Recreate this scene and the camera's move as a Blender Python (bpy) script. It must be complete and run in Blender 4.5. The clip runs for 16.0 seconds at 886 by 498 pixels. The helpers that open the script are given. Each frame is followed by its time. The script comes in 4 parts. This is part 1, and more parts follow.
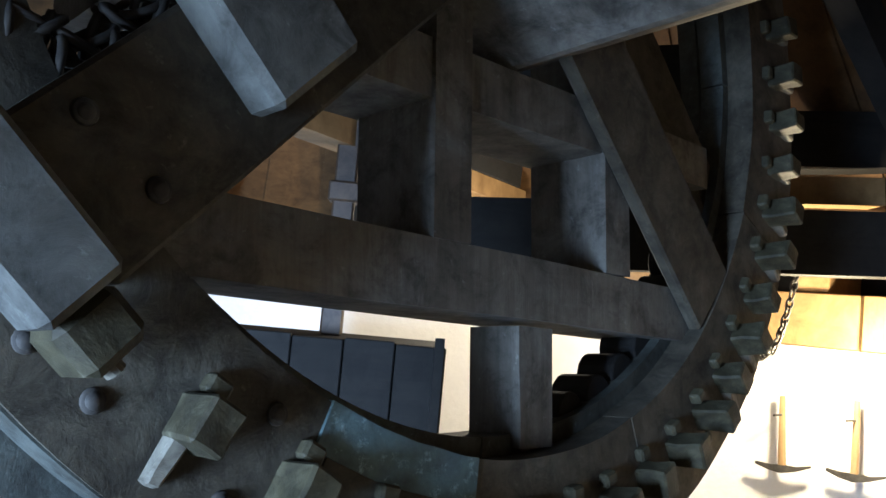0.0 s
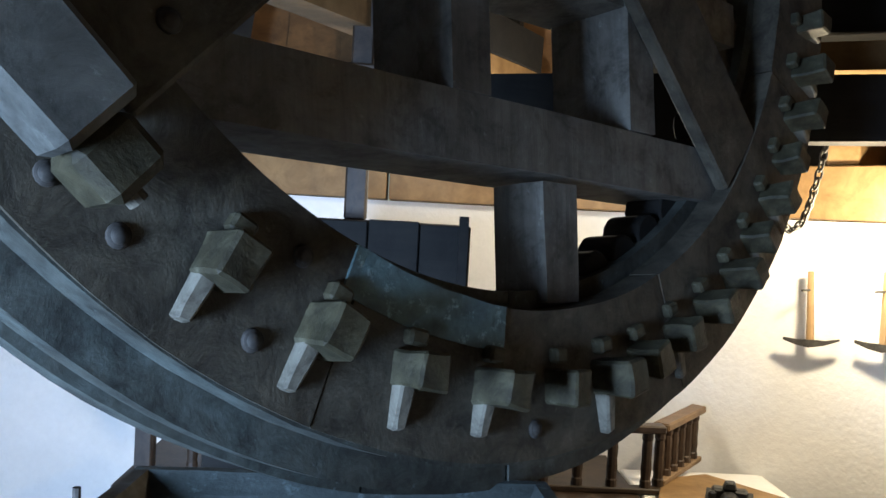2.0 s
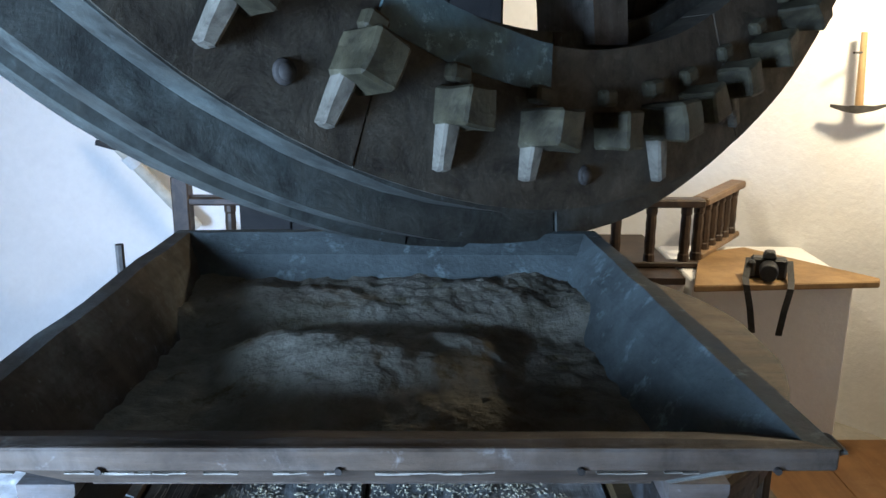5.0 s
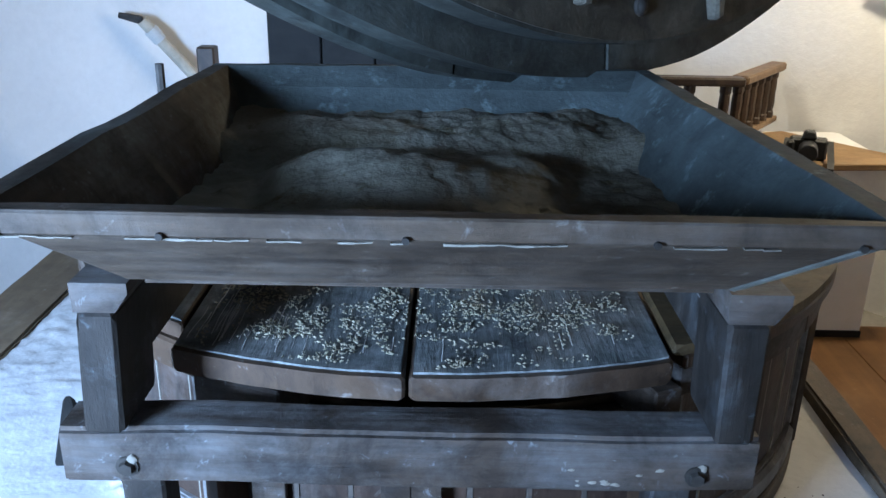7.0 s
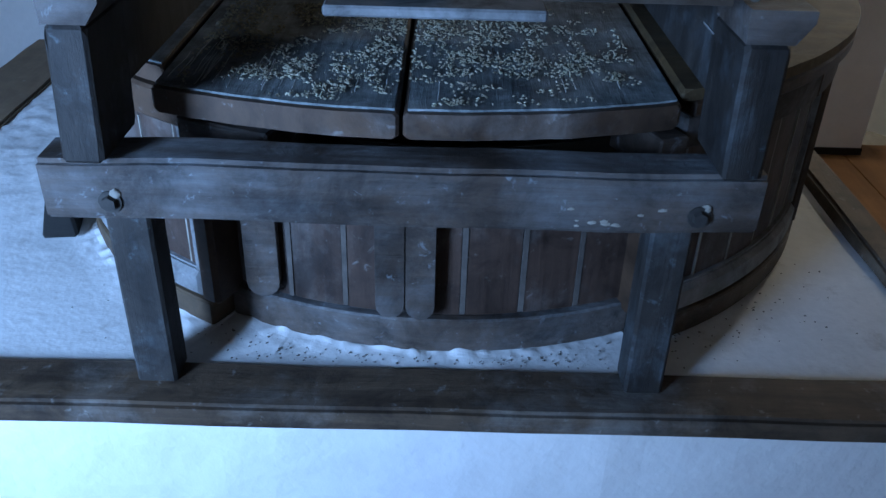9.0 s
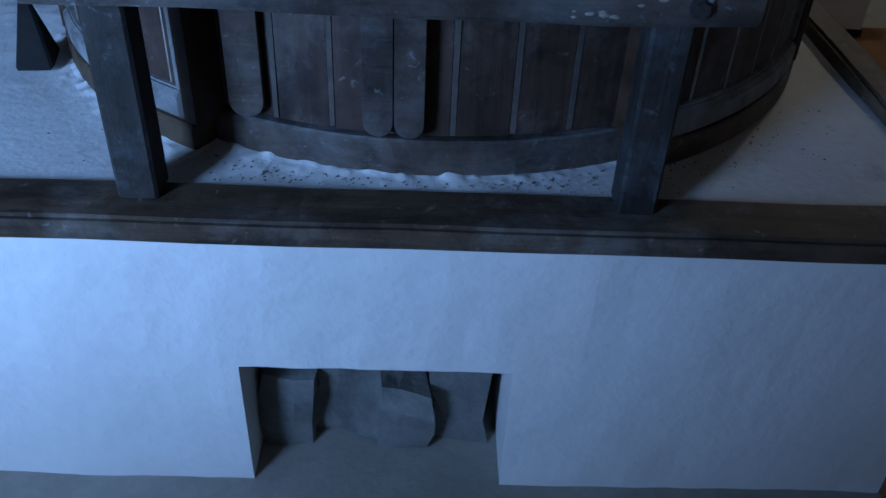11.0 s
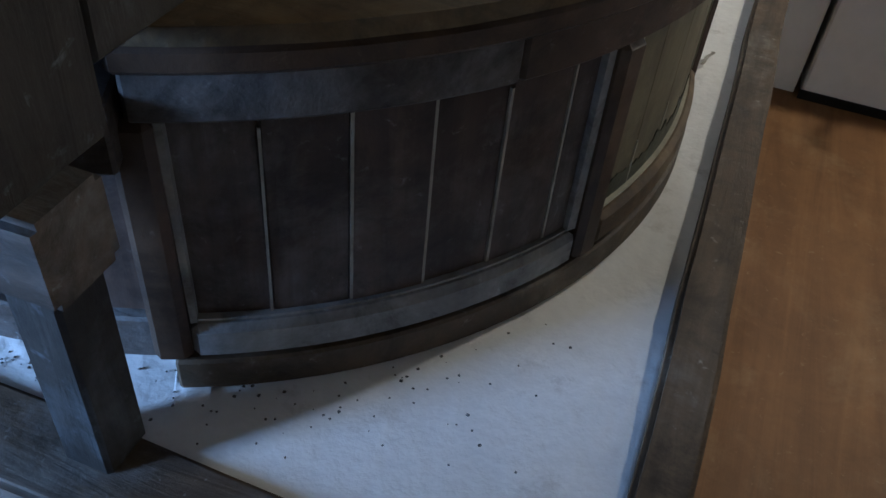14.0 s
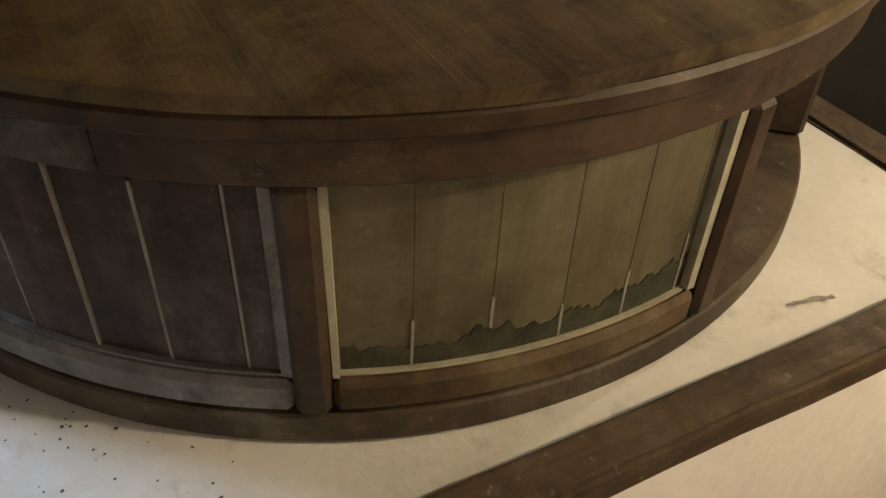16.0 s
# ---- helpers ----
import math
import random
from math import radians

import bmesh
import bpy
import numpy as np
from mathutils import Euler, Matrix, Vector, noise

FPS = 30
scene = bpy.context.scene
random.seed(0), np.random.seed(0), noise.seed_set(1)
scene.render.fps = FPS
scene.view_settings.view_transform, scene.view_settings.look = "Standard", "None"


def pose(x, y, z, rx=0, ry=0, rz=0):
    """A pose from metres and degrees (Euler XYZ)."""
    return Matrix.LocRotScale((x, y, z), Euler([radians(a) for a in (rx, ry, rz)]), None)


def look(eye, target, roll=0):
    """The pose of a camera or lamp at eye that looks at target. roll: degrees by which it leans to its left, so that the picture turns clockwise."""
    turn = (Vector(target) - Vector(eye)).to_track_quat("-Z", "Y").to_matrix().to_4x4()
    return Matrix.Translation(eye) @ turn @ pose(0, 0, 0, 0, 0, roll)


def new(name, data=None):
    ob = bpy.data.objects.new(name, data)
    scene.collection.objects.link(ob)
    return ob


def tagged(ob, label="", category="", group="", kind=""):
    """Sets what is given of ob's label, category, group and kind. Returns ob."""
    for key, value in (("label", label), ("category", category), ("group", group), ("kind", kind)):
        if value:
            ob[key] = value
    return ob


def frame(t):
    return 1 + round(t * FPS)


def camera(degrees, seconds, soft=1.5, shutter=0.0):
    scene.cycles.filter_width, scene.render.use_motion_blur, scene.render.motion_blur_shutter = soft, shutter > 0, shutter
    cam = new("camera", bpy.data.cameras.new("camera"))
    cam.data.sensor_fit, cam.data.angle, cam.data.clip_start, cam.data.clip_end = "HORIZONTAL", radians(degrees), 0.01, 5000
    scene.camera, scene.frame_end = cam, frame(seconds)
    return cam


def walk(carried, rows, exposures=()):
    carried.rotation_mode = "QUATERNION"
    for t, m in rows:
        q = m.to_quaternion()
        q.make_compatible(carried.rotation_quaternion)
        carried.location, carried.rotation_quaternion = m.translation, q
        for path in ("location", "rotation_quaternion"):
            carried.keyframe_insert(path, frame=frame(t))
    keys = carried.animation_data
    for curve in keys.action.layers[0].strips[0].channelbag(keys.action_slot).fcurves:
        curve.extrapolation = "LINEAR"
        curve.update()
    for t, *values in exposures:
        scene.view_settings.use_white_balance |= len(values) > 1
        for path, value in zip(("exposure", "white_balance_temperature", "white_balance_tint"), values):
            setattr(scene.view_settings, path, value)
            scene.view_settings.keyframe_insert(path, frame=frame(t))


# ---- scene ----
cam = camera(54.9, 16.0)
PATH = [
    (0, (0.192, -1.916, 1.653), (0.316, 0.076, 1.784), 5.2),
    (0.5, (0.185, -1.896, 1.596), (0.293, 0.101, 1.628), 4.1),
    (1, (0.193, -1.894, 1.561), (0.295, 0.103, 1.501), 3.6),
    (1.5, (0.197, -1.896, 1.554), (0.282, 0.101, 1.481), 3.4),
    (2, (0.202, -1.902, 1.557), (0.285, 0.095, 1.483), 3.1),
    (2.5, (0.202, -1.902, 1.556), (0.272, 0.095, 1.456), 3.4),
    (3, (0.198, -1.895, 1.536), (0.262, 0.097, 1.365), 3.9),
    (3.5, (0.198, -1.883, 1.499), (0.254, 0.094, 1.198), 3.2),
    (6, (0.159, -1.832, 1.412), (0.189, 0.076, 0.812), -0.2),
    (6.5, (0.147, -1.841, 1.37), (0.156, 0.047, 0.709), 0.4),
    (7, (0.143, -1.846, 1.339), (0.138, 0.021, 0.62), 1.0),
    (7.5, (0.134, -1.844, 1.315), (0.128, 0.003, 0.546), 1.7),
    (8, (0.131, -1.841, 1.286), (0.116, -0.036, 0.426), 1.5),
    (8.5, (0.128, -1.844, 1.253), (0.126, -0.077, 0.315), 1.2),
    (9, (0.144, -1.856, 1.203), (0.16, -0.144, 0.168), 1.8),
    (9.5, (0.146, -1.872, 1.175), (0.175, -0.207, 0.066), 2.2),
    (10, (0.137, -1.884, 1.135), (0.165, -0.277, -0.056), 2.1),
    (12.5, (0.302, -1.913, 1.046), (0.382, -0.303, -0.138), 3.9),
    (13, (0.564, -1.731, 1.102), (0.567, -0.177, -0.157), 1.0),
    (13.5, (0.725, -1.46, 1.111), (0.602, -0.017, -0.269), 4.3),
    (14, (0.816, -1.29, 1.133), (0.382, 0.124, -0.214), 6.1),
    (14.5, (0.979, -1.165, 1.171), (0.168, 0.036, -0.208), 5.4),
    (15, (1.108, -1.033, 1.16), (0.175, 0.124, -0.177), 6.8),
    (15.5, (1.202, -0.855, 1.143), (0.099, 0.144, -0.194), 4.5),
    (16, (1.254, -0.715, 1.146), (-0.074, 0.027, -0.152), 2.7),
]
EXPOSURES = [(0.0, 0.32, 5850, 8), (1.0, 0.03, 5800, 8), (2.5, -0.15, 5800, 8), (3.5, -0.25, 5750, 8), (6.0, 0.2, 5750, 8), (6.5, -0.04, 5600, 8), (7.5, -0.22, 5350, 8), (8.5, -0.72, 5050, 8), (9.0, -1.18, 4780, 8), (9.5, -1.8, 4500, 8), (10.0, -2.25, 4400, 10),
             (12.5, -2.08, 5000, 10), (13.0, -1.68, 4950, 10), (13.5, -1.1, 4800, 10), (14.0, -0.40, 4750, 8), (14.5, 0.02, 5150, 8), (15.0, 0.10, 5600, 8), (16.0, 0.34, 6700, 8)]
walk(cam, [(t, look(eye, target, roll)) for t, eye, target, roll in PATH], EXPOSURES)

# ---- light ----
world = bpy.data.worlds.new("sky")
scene.world = world
world.use_nodes = True
wn = world.node_tree.nodes
sky = wn.new("ShaderNodeTexSky")
sky.sky_type, sky.sun_disc, sky.sun_elevation, sky.sun_rotation = "NISHITA", False, radians(35), radians(200)
world.node_tree.links.new(sky.outputs["Color"], wn["Background"].inputs["Color"])
wn["Background"].inputs["Strength"].default_value = 0.1


def lamp(name, kind, energy, colour, m, size=0.1, size_y=None, spread=None):
    data = bpy.data.lights.new(name, kind)
    data.energy, data.color = energy, colour
    if kind == "AREA":
        data.size = size
        if size_y:
            data.shape, data.size_y = "RECTANGLE", size_y
        if spread:
            data.spread = radians(spread)
    else:
        data.shadow_soft_size = size
    ob = new(name, data)
    ob.matrix_world = m
    return ob


CX, CY, RW = 0.1, -0.3, 2.3          # mill room: middle and inner radius
FLOOR, WALL_TOP = -0.075, 1.62
WIN = radians(-121)                  # where the window stands on the ring wall
WINX, WINY = CX + 2.72 * math.cos(WIN), CY + 2.72 * math.sin(WIN)
lamp("window_daylight", "AREA", 92, (0.54, 0.72, 1.0), look((WINX, WINY, 1.16), (WINX + 0.95, 1.0, 0.72)), 0.62, 0.85, 94)
lamp("lamp_by_wall", "POINT", 56, (1.0, 0.78, 0.48), pose(1.66, 0.78, 1.60), 0.04)
lamp("lamp_behind_wheel", "POINT", 20, (1.0, 0.84, 0.62), pose(0.62, 1.16, 1.76), 0.04)


# ---- materials ----
def node_mat(name):
    m = bpy.data.materials.new(name)
    m.use_nodes = True
    nt = m.node_tree
    return m, nt, nt.nodes["Principled BSDF"]


def ramp(nt, src, stops):
    r = nt.nodes.new("ShaderNodeValToRGB")
    while len(r.color_ramp.elements) < len(stops):
        r.color_ramp.elements.new(0.5)
    for e, (p, c) in zip(r.color_ramp.elements, stops):
        e.position, e.color = p, (*c, 1) if len(c) == 3 else c
    nt.links.new(src, r.inputs["Fac"])
    return r.outputs["Color"]


def noise_tex(nt, vec, scale, detail=4.0, rough=0.6, dist=0.0):
    n = nt.nodes.new("ShaderNodeTexNoise")
    n.inputs["Scale"].default_value, n.inputs["Detail"].default_value = scale, detail
    n.inputs["Roughness"].default_value, n.inputs["Distortion"].default_value = rough, dist
    nt.links.new(vec, n.inputs["Vector"])
    return n.outputs["Fac"]


def mixed(nt, fac, a, b, blend="MIX"):
    m = nt.nodes.new("ShaderNodeMix")
    m.data_type, m.blend_type = "RGBA", blend
    for sock, v in ((m.inputs["Factor"], fac), (m.inputs["A"], a), (m.inputs["B"], b)):
        if isinstance(v, (int, float)):
            sock.default_value = v
        elif isinstance(v, tuple):
            sock.default_value = (*v, 1)
        else:
            nt.links.new(v, sock)
    return m.outputs["Result"]


def coords(nt, stretch=(1, 1, 1)):
    tc = nt.nodes.new("ShaderNodeTexCoord")
    mp = nt.nodes.new("ShaderNodeMapping")
    mp.inputs["Scale"].default_value = stretch
    rnd = nt.nodes.new("ShaderNodeObjectInfo")
    off = nt.nodes.new("ShaderNodeVectorMath")
    off.operation = "SCALE"
    off.inputs[0].default_value = (7.3, 3.1, 5.7)
    nt.links.new(rnd.outputs["Random"], off.inputs["Scale"])
    nt.links.new(off.outputs["Vector"], mp.inputs["Location"])
    nt.links.new(tc.outputs["Object"], mp.inputs["Vector"])
    return mp.outputs["Vector"], rnd.outputs["Random"], tc.outputs["Object"]


def bumped(nt, bsdf, height, strength, distance):
    b = nt.nodes.new("ShaderNodeBump")
    b.inputs["Strength"].default_value, b.inputs["Distance"].default_value = strength, distance
    nt.links.new(height, b.inputs["Height"])
    nt.links.new(b.outputs["Normal"], bsdf.inputs["Normal"])


def wood(name, dark, light, dust=(0.5, 0.48, 0.44), amount=0.0, along="x", rough=0.75, bump=0.5, grain=1.0, patch=4.0, grimy=1.0, side_fade=1.0):
    """Old timber: long grain, cracks, and worn patches of dust, weighted so tops look lit."""
    m, nt, bsdf = node_mat(name)
    st = {"x": (2, 26, 26), "y": (26, 2, 26), "z": (26, 26, 2), "n": (9, 9, 9)}[along]
    vec, rnd, plain = coords(nt, tuple(v * grain for v in st))
    g = noise_tex(nt, vec, 1.0, 8, 0.68, 0.6)
    big = noise_tex(nt, plain, patch * 0.7, 5, 0.65)
    col = mixed(nt, ramp(nt, g, [(0.30, (0, 0, 0)), (0.72, (1, 1, 1))]), dark, light)
    col = mixed(nt, ramp(nt, big, [(0.35, (0.55, 0.55, 0.55)), (0.7, (1.15, 1.12, 1.1))]), col, col)
    tone = ramp(nt, big, [(0.3, (0.62, 0.6, 0.58)), (0.7, (1.0, 1.0, 1.0))])
    col = mixed(nt, 1.0, col, tone, "MULTIPLY")
    per = ramp(nt, rnd, [(0.0, (0.78, 0.76, 0.74)), (1.0, (1.0, 1.0, 1.0))])
    col = mixed(nt, 1.0, col, per, "MULTIPLY")
    if amount > 0:
        d1 = noise_tex(nt, plain, patch, 9, 0.72, 0.3)
        mask = ramp(nt, d1, [(0.62 - 0.32 * amount, (0, 0, 0)), (0.95 - 0.25 * amount, (1, 1, 1))])
        fine = ramp(nt, noise_tex(nt, vec, 2.3, 6, 0.7), [(0.3, (0.2, 0.2, 0.2)), (0.7, (1, 1, 1))])
        mk = mixed(nt, 1.0, mask, fine, "MULTIPLY")
        # dust tint kept on tops, weakened on fronts: lit-top contrast put into colour
        if side_fade < 1.0:
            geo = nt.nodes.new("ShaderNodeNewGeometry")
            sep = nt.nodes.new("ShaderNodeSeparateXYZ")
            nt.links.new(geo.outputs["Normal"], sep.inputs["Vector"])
            mk = mixed(nt, 1.0, mk, ramp(nt, sep.outputs["Z"], [(0.2, (side_fade, side_fade, side_fade)), (0.8, (1, 1, 1))]), "MULTIPLY")
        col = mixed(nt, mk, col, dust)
        fleck = ramp(nt, noise_tex(nt, plain, 48, 5, 0.7, 0.4), [(0.62, (0, 0, 0)), (0.74, (0.55, 0.55, 0.55))])
        col = mixed(nt, fleck, col, dust)
    grime = noise_tex(nt, plain, 12.0, 10, 0.74, 0.5)
    col = mixed(nt, grimy, col, ramp(nt, grime, [(0.36, (0.42, 0.41, 0.40)), (0.50, (0.92, 0.92, 0.91)), (0.66, (1.18, 1.17, 1.15))]), "MULTIPLY")
    nt.links.new(col, bsdf.inputs["Base Color"])
    bsdf.inputs["Roughness"].default_value = rough
    bsdf.inputs["Specular IOR Level"].default_value = 0.35
    bumped(nt, bsdf, mixed(nt, 0.4, g, grime), bump, 0.007)
    return m


def rough_mat(name, a, b, scale, rough=0.9, bump=0.3, fine=60.0, metal=0.0, dist=0.01, c=None, grit=0.35):
    m, nt, bsdf = node_mat(name)
    vec, rnd, plain = coords(nt)
    big = noise_tex(nt, plain, scale, 6, 0.65, 0.2)
    sm = noise_tex(nt, plain, fine, 4, 0.6)
    col = mixed(nt, ramp(nt, big, [(0.32, (0, 0, 0)), (0.68, (1, 1, 1))]), a, b)
    if c:
        sp = noise_tex(nt, plain, scale * 2.7, 8, 0.75)
        col = mixed(nt, ramp(nt, sp, [(0.56, (0, 0, 0)), (0.68, (1, 1, 1))]), col, c)
    col = mixed(nt, grit, col, ramp(nt, sm, [(0.3, (0.6, 0.6, 0.6)), (0.7, (1, 1, 1))]), "MULTIPLY")
    nt.links.new(col, bsdf.inputs["Base Color"])
    bsdf.inputs["Roughness"].default_value, bsdf.inputs["Metallic"].default_value = rough, metal
    h = mixed(nt, 0.3, big, sm)
    bumped(nt, bsdf, h, bump, dist)
    return m


M_WHEEL = wood("wheel_wood", (0.040, 0.036, 0.026), (0.118, 0.105, 0.078), (0.17, 0.165, 0.13), 0.4, "n", 0.8, 0.7, 1.6)
M_RIM = wood("rim_wood", (0.036, 0.039, 0.034), (0.098, 0.106, 0.094), (0.15, 0.19, 0.185), 0.45, "n", 0.75, 0.6, 1.6)
M_BLUE = rough_mat("blue_stained_wood", (0.050, 0.060, 0.058), (0.115, 0.145, 0.148), 9, 0.8, 0.5, 90, c=(0.20, 0.255, 0.265))
M_TEAL = rough_mat("teal_stain", (0.060, 0.085, 0.088), (0.12, 0.20, 0.215), 14, 0.8, 0.4, 90, c=(0.30, 0.45, 0.48))
M_ARM = wood("arm_wood", (0.085, 0.08, 0.07), (0.19, 0.18, 0.155), (0.26, 0.265, 0.25), 0.5, "y", 0.8, 0.4)
M_BATTEN = wood("batten_wood", (0.10, 0.105, 0.098), (0.20, 0.21, 0.195), (0.27, 0.29, 0.28), 0.5, "n", 0.8, 0.3, 1.4)
M_COG = wood("cog_wood", (0.030, 0.028, 0.014), (0.088, 0.079, 0.044), (0.16, 0.155, 0.11), 0.5, "n", 0.65, 0.8, 1.5, 9)
M_PEG = wood("peg_wood", (0.15, 0.14, 0.11), (0.26, 0.25, 0.205), (0.30, 0.29, 0.25), 0.3, along="n", rough=0.7)
M_IRON = rough_mat("dark_iron", (0.035, 0.033, 0.030), (0.085, 0.078, 0.070), 30, 0.75, 0.3, 120, 0.5, 0.002)
M_HOP = wood("hopper_wood", (0.056, 0.041, 0.029), (0.165, 0.125, 0.090), (0.32, 0.31, 0.30), 0.5, "x", 0.7, 0.7, patch=5.0, grimy=0.8, side_fade=0.55)
M_HOPY = wood("hopper_wood_side", (0.055, 0.050, 0.042), (0.14, 0.125, 0.105), (0.30, 0.36, 0.38), 0.45, "y", 0.7, 0.6)
M_FRAME = wood("frame_wood", (0.040, 0.030, 0.023), (0.125, 0.096, 0.074), (0.36, 0.40, 0.44), 0.62, "x", 0.65, 0.8, patch=6.0, side_fade=0.42)
M_LEG = wood("leg_wood", (0.020, 0.018, 0.016), (0.065, 0.058, 0.052), (0.17, 0.20, 0.23), 0.32, "z", 0.65, 0.7, patch=7.0)
M_LID = wood("lid_wood", (0.045, 0.031, 0.014), (0.175, 0.118, 0.050), (0.23, 0.195, 0.12), 0.5, "x", 0.72, 0.6, 0.8, 3.6)
M_LIDF = wood("floury_lid_wood", (0.060, 0.068, 0.072), (0.17, 0.19, 0.195), (0.48, 0.52, 0.53), 0.95, "y", 0.75, 0.9, 1.3, 14)
M_DRUM = wood("drum_wood", (0.045, 0.032, 0.020), (0.14, 0.10, 0.058), (0.30, 0.28, 0.24), 0.3, "n", 0.6, 0.5)
M_STAVE = wood("stave_wood", (0.038, 0.024, 0.018), (0.105, 0.070, 0.052), (0.24, 0.235, 0.23), 0.45, "z", 0.55, 0.4, 1.0, 4.5)
M_STAVE2 = wood("pale_stave_wood", (0.105, 0.092, 0.054), (0.185, 0.165, 0.10), (0.23, 0.215, 0.145), 0.45, "z", 0.6, 0.25, 0.8, 6, grimy=0.6)
M_LEDGE = wood("floury_ledge", (0.17, 0.17, 0.17), (0.28, 0.28, 0.285), (0.40, 0.41, 0.42), 0.75, "n", 0.85, 0.2, 0.8, 9)
M_FRIEZE = wood("frieze_wood", (0.045, 0.028, 0.018), (0.115, 0.074, 0.045), (0.30, 0.29, 0.28), 0.42, "n", 0.6, 0.4, 1.0, 3)
M_RINGF = wood("floury_ring_wood", (0.055, 0.048, 0.044), (0.13, 0.112, 0.10), (0.26, 0.255, 0.255), 0.6, "n", 0.8, 0.4, 1.0, 9)
M_SEAM = rough_mat("seam_flour", (0.20, 0.185, 0.155), (0.36, 0.34, 0.29), 30, 0.95, 0.4, 150)
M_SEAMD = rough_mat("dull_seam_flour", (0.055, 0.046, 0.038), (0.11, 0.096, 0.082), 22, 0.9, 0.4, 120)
M_DAMP = rough_mat("mouldy_wood", (0.018, 0.020, 0.010), (0.065, 0.064, 0.034), 28, 0.8, 0.4, 150)
M_PALE = rough_mat("pale_dust", (0.30, 0.28, 0.21), (0.44, 0.42, 0.33), 18, 0.9, 0.4, 120)
M_LIDP = wood("warm_ledge", (0.085, 0.055, 0.025), (0.20, 0.135, 0.065), (0.30, 0.255, 0.165), 0.35, "n", 0.7, 0.4)
M_POST = wood("post_wood", (0.040, 0.024, 0.015), (0.10, 0.062, 0.036), (0.15, 0.125, 0.09), 0.3, along="n", rough=0.5, bump=0.35)
M_DUST = rough_mat("caked_flour", (0.50, 0.50, 0.48), (0.66, 0.66, 0.64), 14, 0.95, 0.6, 120)
M_PLASTER = rough_mat("white_plaster", (0.71, 0.70, 0.68), (0.80, 0.79, 0.77), 2.2, 0.9, 0.4, 38, dist=0.02, grit=0.12)
M_SLAB = rough_mat("floury_slab", (0.62, 0.62, 0.61), (0.76, 0.76, 0.75), 4, 0.92, 0.35, 70, dist=0.012, c=(0.52, 0.51, 0.49), grit=0.18)
M_EDGE = wood("edge_beam_wood", (0.06, 0.042, 0.028), (0.17, 0.125, 0.08), (0.36, 0.36, 0.35), 0.4, "x", 0.7, 0.6)
M_EDGEY = wood("edge_beam_wood_side", (0.07, 0.047, 0.028), (0.19, 0.135, 0.08), (0.34, 0.32, 0.28), 0.3, "y", 0.7, 0.6)
M_TANEDGE = wood("light_edge_wood", (0.20, 0.145, 0.085), (0.30, 0.225, 0.14), (0.40, 0.37, 0.31), 0.3, "y", 0.75, 0.3, grimy=0.4)
M_FLOORW = wood("floor_board_wood", (0.15, 0.07, 0.022), (0.28, 0.145, 0.05), (0.30, 0.20, 0.10), 0.3, "y", 0.65, 0.25, 0.5, grimy=0.2)
M_GREYFLOOR = rough_mat("grey_floor", (0.26, 0.24, 0.205), (0.38, 0.36, 0.32), 3, 0.9, 0.4, 60)
M_TAN = wood("new_pine", (0.22, 0.128, 0.048), (0.38, 0.245, 0.11), along="n", rough=0.6, bump=0.25, grimy=0.25)
M_ROOF = wood("roof_board_wood", (0.085, 0.042, 0.015), (0.185, 0.098, 0.036), along="n", rough=0.7, bump=0.3, grimy=0.5)
# near-black albedo: the unlit look of the cap beams put into the colour
M_BLACK = wood("near_black_wood", (0.006, 0.006, 0.006), (0.016, 0.015, 0.013), along="x", rough=0.85, bump=0.4)
M_RAIL = wood("dark_rail_wood", (0.035, 0.022, 0.014), (0.085, 0.055, 0.035), along="n", rough=0.5, bump=0.3)
M_RAILTOP = wood("worn_rail_wood", (0.16, 0.10, 0.05), (0.30, 0.20, 0.11), along="x", rough=0.5, bump=0.3, grimy=0.5)
M_MEAL = rough_mat("coarse_meal", (0.115, 0.104, 0.068), (0.30, 0.295, 0.245), 6, 0.95, 0.7, 160, dist=0.012, c=(0.085, 0.072, 0.026))
M_GRAIN = rough_mat("grain", (0.24, 0.22, 0.15), (0.42, 0.40, 0.30), 60, 0.7, 0.1)
M_RUBBER = rough_mat("black_plastic", (0.012, 0.012, 0.012), (0.03, 0.03, 0.03), 40, 0.45, 0.1, 200)
M_STRAP = rough_mat("black_webbing", (0.02, 0.02, 0.02), (0.05, 0.05, 0.05), 60, 0.8, 0.2, 200)
M_HANDLE = wood("handle_wood", (0.34, 0.22, 0.10), (0.52, 0.36, 0.19), along="z", rough=0.5, bump=0.2, grimy=0.3)
M_ROPE = rough_mat("pale_wood_pole", (0.42, 0.38, 0.30), (0.58, 0.53, 0.43), 12, 0.8, 0.3)
M_STONE = rough_mat("grey_stone", (0.10, 0.10, 0.095), (0.25, 0.25, 0.235), 8, 0.9, 0.8, 60)


# ---- mesh helpers ----
def finish(name, bm, material, bevel=0.0, smooth=False):
    if bevel > 0:
        bmesh.ops.bevel(bm, geom=list(bm.edges), offset=bevel, segments=1, affect="EDGES", clamp_overlap=True)
    bmesh.ops.recalc_face_normals(bm, faces=list(bm.faces))
    me = bpy.data.meshes.new(name)
    bm.to_mesh(me)
    bm.free()
    if smooth:
        for p in me.polygons:
            p.use_smooth = True
    me.materials.append(material)
    return me


def part(name, bm, material, parent, label="", bevel=0.0, smooth=False):
    ob = new(name, finish(name, bm, material, bevel, smooth))
    ob.parent = parent
    return tagged(ob, label=label)


def thing(name, label, category, group="", kind="", m=None):
    ob = new(name)
    if m is not None:
        ob.matrix_world = m
    return tagged(ob, label, category, group, kind)


